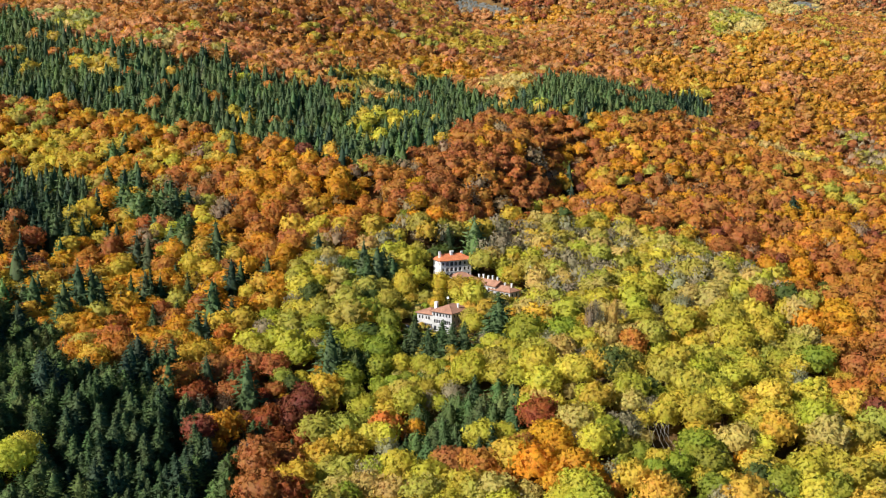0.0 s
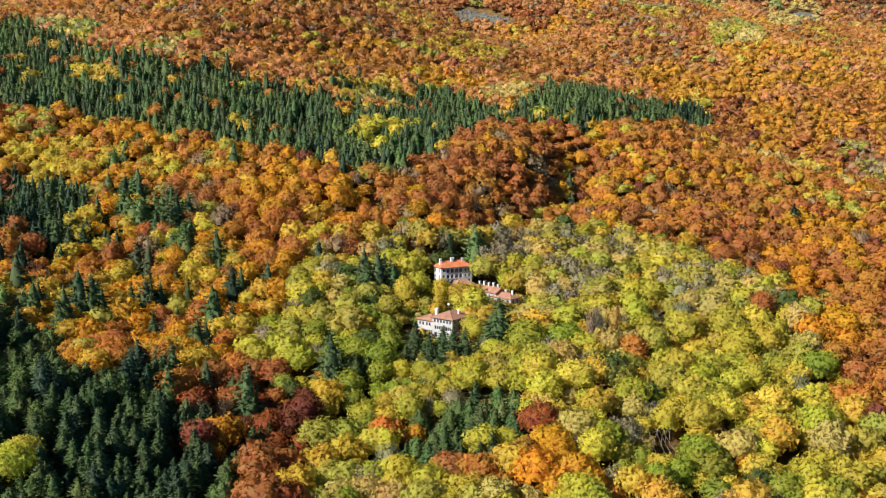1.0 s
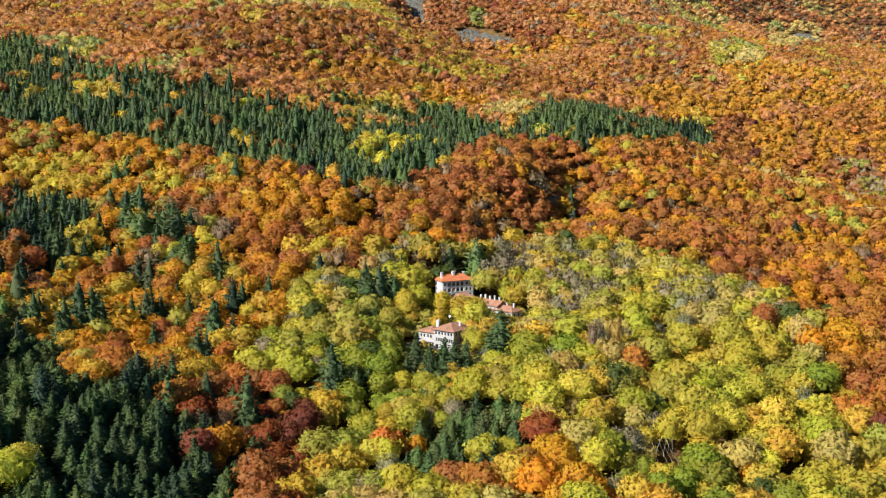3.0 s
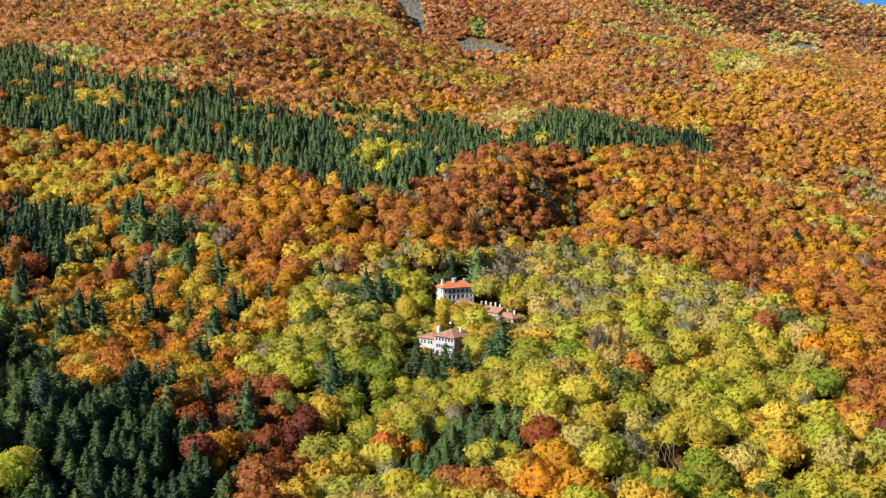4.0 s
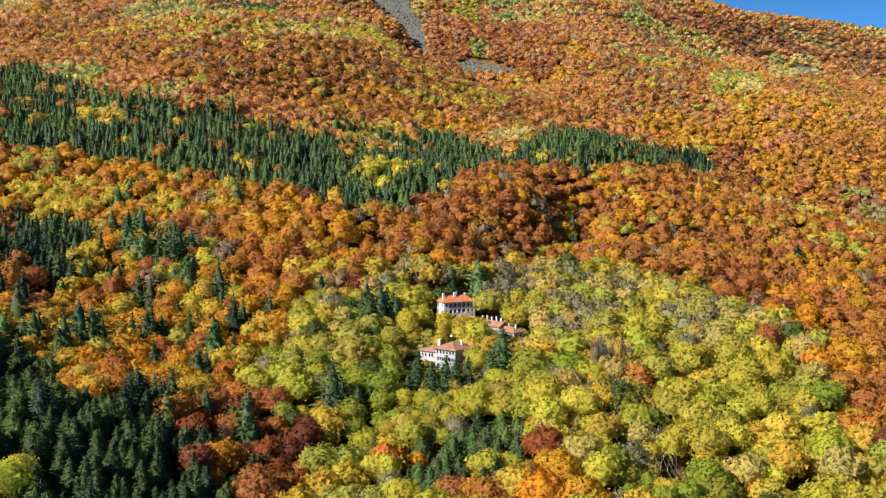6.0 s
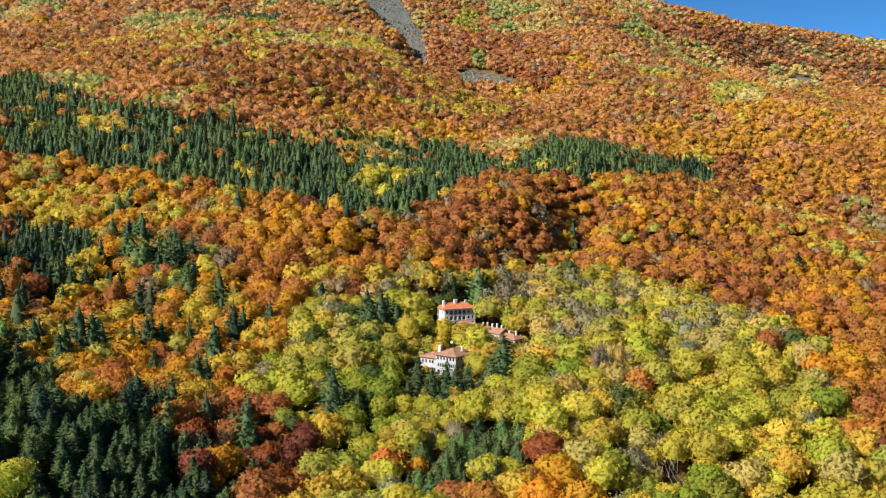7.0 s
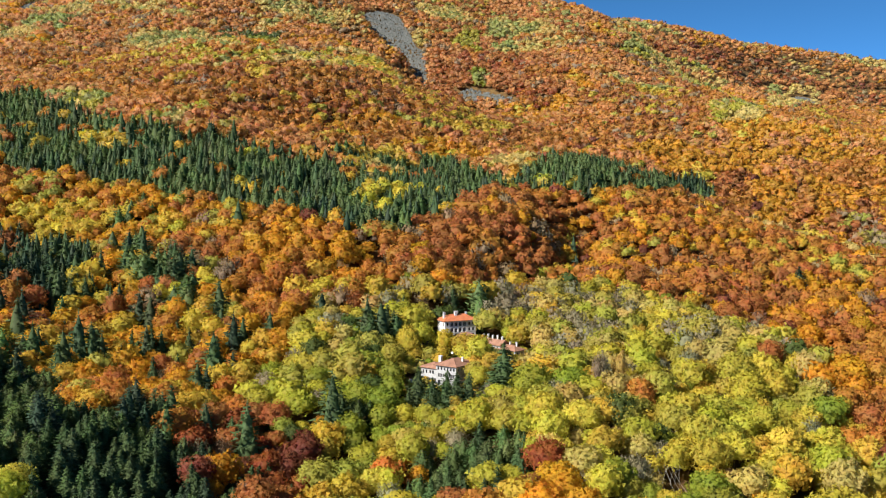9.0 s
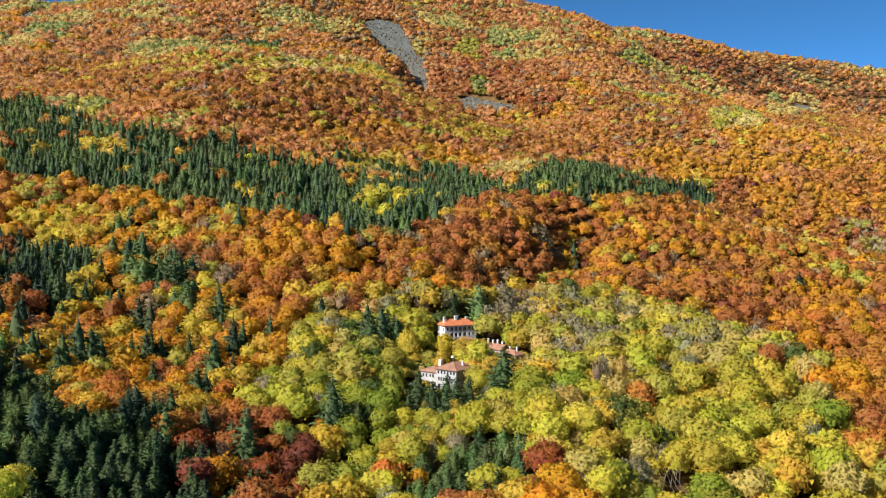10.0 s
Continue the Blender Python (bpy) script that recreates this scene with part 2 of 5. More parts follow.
STAND_RUST_LOW = [(-100, 380), (-90, 400), (-65, 395), (-50, 385), (-50, 350), (-40, 190), (-62, 190), (-50, 285), (-60, 295), (-70, 325), (-75, 325), (-80, 330), (-90, 360)]
STAND_GREEN = [(-95, 460), (-75, 490), (-50, 475), (-25, 475), (-20, 420), (5, 400), (20, 375), (0, 370), (-20, 370), (-35, 345), (-45, 340), (-45, 395), (-70, 410)]
STAND_GREY = [(25, 595), (60, 630), (90, 620), (90, 580), (95, 525), (70, 450), (45, 450), (40, 530), (20, 555)]
STAND_GREY_B = [(120, 540), (175, 600), (130, 445), (105, 435)]
STAND_LIME = [(90, 405), (130, 450), (155, 445), (155, 410), (140, 355), (120, 335), (90, 330), (80, 350)]
STAND_AMBER = [(-5, 300), (0, 325), (20, 330), (35, 335), (45, 320), (45, 295)]
STAND_DARK = [(-20, 355), (-5, 370), (15, 375), (30, 355), (25, 325), (10, 320), (-5, 325), (-15, 320)]
STAND_SAGE_A = [(-745, 1690), (-760, 1830), (-720, 1985), (-660, 1855), (-660, 1665), (-670, 1545)]
STAND_SAGE_B = [(385, 1500), (600, 1945), (460, 1445), (370, 1365)]
STAND_SAGE_C = [(-455, 1090), (-415, 1100), (-355, 1040), (-340, 990), (-400, 1020)]
STAND_SAGE_D = [(-285, 970), (-250, 960), (-245, 915), (-265, 925)]
STAND_BLOND_A = [(35, 1015), (95, 1075), (85, 960), (60, 935), (40, 955)]
STAND_LIME_BAND = [(-70, 755), (-45, 800), (-30, 755), (-55, 710)]
STAND_RUST_MID = [(-30, 1875), (40, 1885), (175, 1860), (210, 1690), (155, 1525), (115, 1565), (55, 1665), (0, 1660), (-25, 1705)]
STAND_OLIVE_TOP = [(1100, 2840), (1155, 2830), (1100, 2730), (1055, 2740)]
STAND_ORANGE_HILL = [(105, 825), (130, 855), (205, 925), (290, 1085), (310, 1035), (230, 795), (175, 775), (110, 755)]
STAND_HOUSE_SPRUCE = [(-45, 520), (-25, 525), (-20, 450), (-40, 455)]
STAND_HOUSE_PINE = [(-5, 560), (20, 575), (20, 540), (0, 535)]
STAND_RUST_LEFT = [(-165, 660), (-85, 650), (-30, 605), (-30, 560), (-70, 535), (-105, 565), (-145, 580)]
STAND_RIGHT_HILL = [(40, 595), (85, 725), (230, 790), (365, 990), (320, 720), (310, 690), (245, 695), (185, 670), (155, 665), (125, 640), (90, 630), (65, 640)]
STAND_RIGHT_LOW = [(190, 600), (230, 630), (280, 625), (160, 355), (155, 375), (165, 420), (165, 450)]
STAND_RIGHT_FAR = [(320, 1070), (430, 1165), (520, 1175), (330, 740), (380, 1030)]
STAND_MAROON_GAP = [(315, 1180), (365, 1195), (345, 1095), (310, 1035), (295, 1080)]
STAND_ROAD_EDGE = [(315, 1060), (380, 1030), (330, 740), (320, 720), (365, 990), (305, 1025)]
STAND_RUST_RIGHT = [(155, 670), (185, 675), (245, 700), (310, 695), (280, 620), (225, 625), (180, 615)]
STAND_LEFT_MID_C = [(-230, 665), (-200, 655), (-185, 620), (-210, 620)]
STAND_BAND_TOP = [(-495, 1090), (-450, 1085), (-355, 980), (-310, 930), (-240, 905), (-225, 860), (-295, 870), (-425, 940)]
STAND_BAND_GOLD = [(-105, 915), (-55, 1010), (-25, 970), (-45, 865), (-85, 815)]
STAND_LIME_STRIPE = [(-450, 1580), (-435, 1690), (-245, 1275), (-225, 1705), (-145, 1660), (-45, 1680), (-75, 1425), (-140, 1285), (-235, 1200), (-305, 1165)]
STAND_GREEN_HIGH = [(-425, 1765), (-385, 1830), (-300, 1805), (-295, 1745), (-295, 1320)]
STAND_OLIVE_FOOT = [(-185, 1020), (-145, 1095), (-75, 1170), (0, 1145), (-30, 1070), (-110, 995), (-160, 950)]
STAND_SAGE_MID = [(-15, 2005), (45, 2060), (130, 2055), (125, 1925), (60, 1890), (10, 1925)]
STAND_BLOND_TOP = [(-100, 2215), (75, 2315), (180, 2340), (330, 2175), (235, 2010), (175, 2090), (80, 2135), (-40, 2115)]
STAND_GREEN_CLUMP = [(40, 1740), (70, 1745), (70, 1650), (45, 1660)]
STAND_BLOND_LINE = [(305, 1920), (490, 2360), (665, 2565), (590, 2080), (530, 2095), (400, 1970)]
STAND_BLOND_ROCK = [(845, 2680), (1000, 2730), (970, 2605), (660, 1910), (625, 1945)]
STAND_RED_RIDGE = [(535, 2660), (905, 2875), (1130, 2820), (1235, 2815), (1165, 2650), (965, 2635), (670, 2600), (475, 2355)]
STAND_OLIVE_RIGHT = [(435, 1225), (565, 1275), (335, 745), (395, 1010), (390, 1070)]
SCREES = [[(-178, 2065), (-148, 2095), (-104, 2087), (-80, 2000), (-62, 1914), (-44, 1900), (-35, 1753), (-58, 1772), (-98, 1866), (-134, 1906), (-154, 1976)], [(0, 1682), (36, 1686), (64, 1663), (103, 1618), (113, 1593), (80, 1614), (44, 1646)], [(-843, 1953), (-913, 2173), (-930, 2308), (-829, 2100), (-820, 2007), (-800, 1891)], [(886, 2607), (915, 2617), (956, 2607), (960, 2570), (919, 2545), (892, 2571)]]

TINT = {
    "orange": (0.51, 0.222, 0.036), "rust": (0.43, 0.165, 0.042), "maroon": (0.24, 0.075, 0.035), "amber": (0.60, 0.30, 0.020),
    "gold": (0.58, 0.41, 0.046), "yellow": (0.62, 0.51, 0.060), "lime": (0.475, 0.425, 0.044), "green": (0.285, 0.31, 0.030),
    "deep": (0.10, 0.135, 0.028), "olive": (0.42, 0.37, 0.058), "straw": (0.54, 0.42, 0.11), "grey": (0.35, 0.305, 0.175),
    # the far woods' reddish tint is lightened here to stand in for haze
    "dun": (0.36, 0.25, 0.13), "hazed_sorrel": (0.60, 0.285, 0.088), "blond": (0.62, 0.47, 0.14), "sage": (0.36, 0.37, 0.10),
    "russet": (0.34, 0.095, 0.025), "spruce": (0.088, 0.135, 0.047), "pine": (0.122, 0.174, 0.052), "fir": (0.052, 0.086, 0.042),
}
SAID = {
    "orange": "orange", "rust": "rust-brown", "russet": "deep russet", "maroon": "dark red-brown", "amber": "amber", "gold": "golden", "yellow": "bright yellow",
    "lime": "yellow-green", "green": "green", "deep": "dark green", "olive": "olive", "straw": "straw-coloured", "grey": "grey half-bare",
    "dun": "dun half-bare", "spruce": "dark green", "pine": "grey-green", "fir": "blackish green", "hazed_sorrel": "reddish", "blond": "pale golden", "sage": "pale green",
}
EVERGREEN = {"spruce", "pine", "fir"}
BARE = {"grey", "dun"}
# outline, then what grows there and in what shares; the first outline that holds a place wins
STANDS = [
    (STAND_MAROON_GAP, dict(rust=5, maroon=1.2, orange=4)), (STAND_ROAD_EDGE, dict(blond=4, gold=3, straw=2)),
    (STAND_HOUSE_SPRUCE, dict(spruce=1.5, deep=1.5, olive=2.5, green=1)), (STAND_HOUSE_PINE, dict(pine=3, deep=3, olive=1, amber=.5)),
    (STAND_RIGHT_HILL, dict(rust=5, orange=6, amber=3, gold=1.2, dun=1, olive=.3)), (STAND_RIGHT_LOW, dict(orange=5, rust=4, amber=3, gold=1, olive=.6, lime=.4)),
    (STAND_OLIVE_RIGHT, dict(olive=.7, amber=3, orange=4, dun=1, rust=1.5)),
    (STAND_RIGHT_FAR, dict(orange=6, rust=3, amber=3, gold=1, olive=.3, dun=.4)),
    (STAND_ORANGE_HILL, dict(orange=4, amber=3, rust=2.5, gold=1, dun=.5)),
    (STAND_LIME_BAND, dict(yellow=3, lime=1.5, gold=1, pine=4)),
    (STAND_BAND_TOP, dict(pine=7, spruce=5, gold=1, blond=.6, orange=.5)), (STAND_BAND_GOLD, dict(pine=3.5, gold=2, orange=1.2, blond=.6)),
    (STAND_GREEN_CLUMP, dict(green=1, sage=1)), (STAND_LIME_STRIPE, dict(blond=2, lime=1.8, gold=2, yellow=.8, sage=1, orange=2.6, hazed_sorrel=1)), (STAND_GREEN_HIGH, dict(deep=2, green=1.5, olive=2, hazed_sorrel=1.5)),
    (STAND_SAGE_MID, dict(sage=3, olive=2, lime=1, hazed_sorrel=2, rust=1.5)), (STAND_BLOND_TOP, dict(blond=2, sage=1.2, hazed_sorrel=4, rust=2.4, gold=1)),
    (STAND_BLOND_LINE, dict(blond=4, lime=2, sage=2, hazed_sorrel=1.2)), (STAND_BLOND_ROCK, dict(blond=4, sage=2.5, hazed_sorrel=1)),
    (STAND_BLOND_A, dict(blond=4, gold=2, orange=1)),
    (STAND_SAGE_A, dict(sage=3, blond=3, hazed_sorrel=1.5)), (STAND_SAGE_B, dict(sage=3, lime=2, blond=2, hazed_sorrel=.6, gold=.6)),
    (STAND_SAGE_C, dict(sage=4, lime=2, blond=1, hazed_sorrel=.6)), (STAND_SAGE_D, dict(sage=3, lime=2, blond=1, orange=1)),
    (STAND_RUST_MID, dict(rust=6, russet=2, orange=2, hazed_sorrel=2, dun=.6)),
    (STAND_RED_RIDGE, dict(rust=4, russet=2, maroon=1, hazed_sorrel=3, dun=1.2, blond=.4)), (STAND_OLIVE_FOOT, dict(olive=1.2, amber=2.4, orange=5, gold=.6, rust=2)),
    (STAND_OLIVE_TOP, dict(sage=3, blond=2, hazed_sorrel=1)),
    (STAND_BAND, dict(pine=6, spruce=5, fir=1, gold=.14, orange=.1, lime=.05)),
    (STAND_PINES, dict(pine=3, gold=1)),
    (STAND_LEFT_MID, dict(fir=4, spruce=4, gold=.4, rust=.3)),
    (STAND_LEFT_MID_B, dict(pine=5, spruce=3, orange=.4)), (STAND_LEFT_MID_C, dict(pine=4, spruce=2, gold=1.6)),
    (STAND_BOTTOM_LEFT, dict(pine=6, spruce=5, fir=2)),
    (STAND_DARK, dict(pine=6, spruce=4, lime=.4, amber=.4)),
    (STAND_RUST_LOW, dict(rust=2, russet=3, maroon=2, orange=1.2, dun=1, spruce=2.5, amber=.8)),
    (STAND_AMBER, dict(amber=5, gold=2, orange=2, rust=1, spruce=.5)),
    (STAND_RUST_HILL, dict(rust=7, orange=5, dun=1.4, amber=1, maroon=.3)),
    (STAND_RUST_RIGHT, dict(rust=4, orange=4, amber=2, maroon=1, dun=1)),
    (STAND_GREEN, dict(lime=4, green=5, olive=3, gold=1, deep=.7, spruce=.6, grey=.8, yellow=.4)),
    (STAND_GREY, dict(grey=5, olive=3, straw=2, lime=1.4, gold=.8)),
    (STAND_GREY_B, dict(grey=4, olive=2, straw=2, lime=1)),
    (STAND_LIME, dict(lime=4, yellow=4.5, olive=1.6, gold=2, grey=1, green=.5)),
    (STAND_KNOLL, dict(lime=3.6, olive=2.2, gold=3, straw=2.2, grey=1.5, green=1.2, yellow=2, deep=.3, orange=.2)),
    (STAND_RUST_LEFT, dict(orange=5, rust=1.8, amber=4, dun=.8, gold=1.6, olive=.3)),
    (STAND_GOLD, dict(gold=3, amber=3.4, yellow=.5, olive=1.6, orange=2.2, rust=.8)),
]
NEAR_WOODS = dict(orange=5, amber=3.6, gold=1.6, rust=2.8, yellow=.4, dun=.8, olive=.6, spruce=.6, fir=.3, maroon=.4)
# far and high mixes lean to pale tints, painting haze into the leaves
HAZY_FAR_WOODS = dict(orange=5.5, hazed_sorrel=4, amber=2.6, rust=2.6, gold=1.4, dun=.6, olive=.3, yellow=.1, lime=.15, maroon=.3)
HAZY_HIGH_WOODS = dict(hazed_sorrel=5.5, orange=2, rust=1, dun=1, blond=2.6, sage=.9, amber=1.4, yellow=.2)
NAMES = list(TINT)
COLOURS = np.array([TINT[n] for n in NAMES])


def pick(x, y, shares, drift, hold=0.8):
    """Which kind grows at each place: like stands near like, by two drifts of patches."""
    keys = list(shares)
    p = np.array([shares[k] for k in keys], float)
    u = hold * drift + (1 - hold) * rng.random(len(x))
    u = np.argsort(np.argsort(u)) / max(1, len(u))
    order = np.random.default_rng(len(keys) * 13).permutation(len(keys))
    cum = np.cumsum(p[order]) / p.sum()
    return np.array([NAMES.index(keys[order[k]]) for k in np.searchsorted(cum, u)])


def species(x, y):
    a = patches(x, y, 52, lattice(11)) * 0.45 + patches(x, y, 21, lattice(12)) * 0.55
    wide = patches(x, y, 150, lattice(13)) * 0.5 + patches(x, y, 55, lattice(14)) * 0.35 + patches(x, y, 24, lattice(15)) * 0.15
    drift = np.where(y < 900, a, wide)
    drift = np.argsort(np.argsort(drift)) / max(1, len(drift))
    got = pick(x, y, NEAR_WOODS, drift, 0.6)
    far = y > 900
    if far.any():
        got[far] = pick(x[far], y[far], HAZY_FAR_WOODS, drift[far], 0.84)
    # above this height the palest mix imitates haze by leaf colour
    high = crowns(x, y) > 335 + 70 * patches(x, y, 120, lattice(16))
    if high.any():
        got[high] = pick(x[high], y[high], HAZY_HIGH_WOODS, drift[high])
    done = np.zeros(len(x), bool)
    ex, ey = x + 9 * (patches(x, y, 12, lattice(17)) - 0.5), y + 9 * (patches(x, y, 12, lattice(18)) - 0.5)
    for poly, shares in STANDS:
        m = inside(ex, ey, poly) & ~done
        if m.any():
            local = drift[m]
            local = np.argsort(np.argsort(local)) / max(1, m.sum())
            got[m] = pick(x[m], y[m], shares, local, 0.5 if poly in (STAND_KNOLL, STAND_LIME, STAND_GREY) else 0.8)
        done |= m
    return got


# ---------------------------------------------------------------- shapes of trees
def units(v):
    return v / (np.linalg.norm(v, axis=1, keepdims=True) + 1e-9)


def sprays(at, facing, size, r, curl=0.3, soft=None):
    """Leaf sprays: small bent blades at the given places, facing roughly the given ways."""
    n = len(at)
    u = units(np.cross(facing, r.normal(size=(n, 3))))
    v = np.cross(facing, u)
    s = size[:, None]
    dip = facing * s * curl
    soft = facing if soft is None else soft
    p = np.stack([at + u * s - dip, at - u * s * 0.5 + v * s * 0.87 - dip * 0.5, at - u * s * 0.5 - v * s * 0.87 - dip * 0.5], 1)
    return p.reshape(-1, 3), np.arange(3 * n).reshape(n, 3), np.repeat(soft, 3, axis=0)


def dome(rings, sides):
    """A coarse dome over the upper two thirds of a ball."""
    v, f = [(0, 0, 1)], []
    for i in range(1, rings + 1):
        e = 1.95 * i / rings
        for j in range(sides):
            a = 6.2832 * (j + 0.5 * (i % 2)) / sides
            v.append((math.sin(e) * math.cos(a), math.sin(e) * math.sin(a), math.cos(e)))
    for j in range(sides):
        f.append((0, 1 + j, 1 + (j + 1) % sides))
    for i in range(rings - 1):
        for j in range(sides):
            p, q = 1 + i * sides, 1 + (i + 1) * sides
            k = (j + 1) % sides
            if i % 2 == 0:
                f += [(p + j, q + j, q + k), (p + j, q + k, p + k)]
            else:
                f += [(p + j, q + j, p + k), (p + k, q + j, q + k)]
    return np.array(v, float), np.array(f)


# the leafy inside of a crown, seen between its sprays: shape and share of the reach
INSIDE = {"near": (dome(5, 9), 0.80), "middle": (dome(4, 7), 0.82), "far": (dome(3, 7), 0.84), "beyond": (dome(2, 6), 0.80), "farther": (dome(2, 5), 0.76)}


def vertex_normals(v, f):
    n = np.cross(v[f[:, 1]] - v[f[:, 0]], v[f[:, 2]] - v[f[:, 0]])
    out = np.zeros_like(v)
    for k in range(3):
        np.add.at(out, f[:, k], n)
    return units(out)


def lumps(d, centres, wide, tall):
    """Rounded heads of foliage on a ball: height over each direction."""
    c = np.clip((d @ centres.T - np.cos(wide)) / (1 - np.cos(wide)), 0, 1)
    return (np.sqrt(c) * tall).max(1)


def broad_crown(r, level, n, height=13.5, width=12.0, leaf=0.3, lobes=40, loose=0.6, base=0.2, amp=0.42, fluff=0.075, close=1.0):
    """A broad-leaved crown: a dome of rounded foliage heads with hollows between them, clad in leaf sprays."""
    (d, f), inner = INSIDE[level]
    low, up, out = height * base, height * (1 - base) * 0.52, width / 2
    mid = height - up
    big = units(r.normal(size=(6, 3)) + [0, 0, 0.7])
    heads = units(r.normal(size=(lobes, 3)) + [0, 0, 0.35])
    spin = r.uniform(0, 6.28)
    d = d @ np.array([[math.cos(spin), -math.sin(spin), 0], [math.sin(spin), math.cos(spin), 0], [0, 0, 1]])
    wb, tb = r.uniform(0.6, 0.95, 6), r.uniform(0.5, 1.0, 6)
    wh, th = r.uniform(0.8, 1.25, lobes) * 2.3 / math.sqrt(lobes), r.uniform(0.55, 1.0, lobes)

    def reach(q):
        return 0.70 + 0.16 * lumps(q, big, wb, tb) + amp * 0.55 * lumps(q, heads, wh, th)

    def put(q, k):
        return q * np.array([out, out, up]) * (reach(q) * k)[:, None] + [0, 0, mid]

    uneven = 0.10 if level in ("near", "middle") else 0.17 if level == "far" else 0.24
    core = put(d, close * inner * r.uniform(1 - uneven, 1 + uneven * 0.6, len(d))) * [1 + r.uniform(-uneven, uneven), 1 + r.uniform(-uneven, uneven), 1]
    core[:, 2] = np.maximum(core[:, 2], low)
    norm = vertex_normals(core, f)
    q = units(r.normal(size=(n * 2, 3)) + [0, 0, 0.3])
    q = q[q[:, 2] > -0.5][:n]
    at = put(q, r.normal(0.985, fluff, len(q)))
    at = at[at[:, 2] > low]
    q = units((at - [0, 0, mid]) / [out, out, up])
    e = 0.06
    side = units(np.cross(q, [0.3, 0.5, 0.8]))
    top = np.cross(q, side)
    # the lie of the surface under each spray
    a = put(units(q + side * e), np.ones(len(q))) - put(units(q - side * e), np.ones(len(q)))
    b = put(units(q + top * e), np.ones(len(q))) - put(units(q - top * e), np.ones(len(q)))
    way = units(np.cross(a, b))
    way *= np.sign((way * q).sum(1, keepdims=True))
    face = units(way + r.normal(size=way.shape) * loose)
    soft = units(way + r.normal(size=way.shape) * 0.18)
    v2, f2, m2 = sprays(at, face, leaf * r.uniform(0.6, 1.4, len(at)), r, 0.3, soft)
    return np.r_[core, v2], np.r_[f, f2 + len(core)], np.r_[norm, m2], np.r_[np.zeros(len(f)), np.ones(len(f2))]


def bare_crown(r, level, n, height=13.5, width=11.0, leaf=0.3, lobes=26):
    """A thinning crown: an uneven haze of rising twigs with small leaves left on them."""
    v, f, m, g = broad_crown(r, level, int(n * 0.45), height * 0.97, width * 0.9, leaf, lobes, 0.9, 0.2, 0.5, 0.12, 0.72)
    k = n - int(n * 0.45)
    d = units(r.normal(size=(k, 3)) + [0, 0, 0.45])
    tip = d * np.array([width / 2, width / 2, height * 0.42]) * r.uniform(0.82, 1.05, (k, 1)) + [0, 0, height * 0.57]
    foot = tip - (d * [1, 1, 0.5] + [0, 0, 0.8]) * r.uniform(0.7, 1.9, (k, 1))
    across = units(np.cross(tip - foot, r.normal(size=(k, 3)))) * r.uniform(0.5, 1.0, (k, 1)) * leaf * 0.4
    p = np.stack([foot - across, foot + across, tip], 1).reshape(-1, 3)
    return np.r_[v, p], np.r_[f, np.arange(3 * k).reshape(k, 3) + len(v)], np.r_[m, np.repeat(d, 3, axis=0)], np.r_[g, np.zeros(k)]


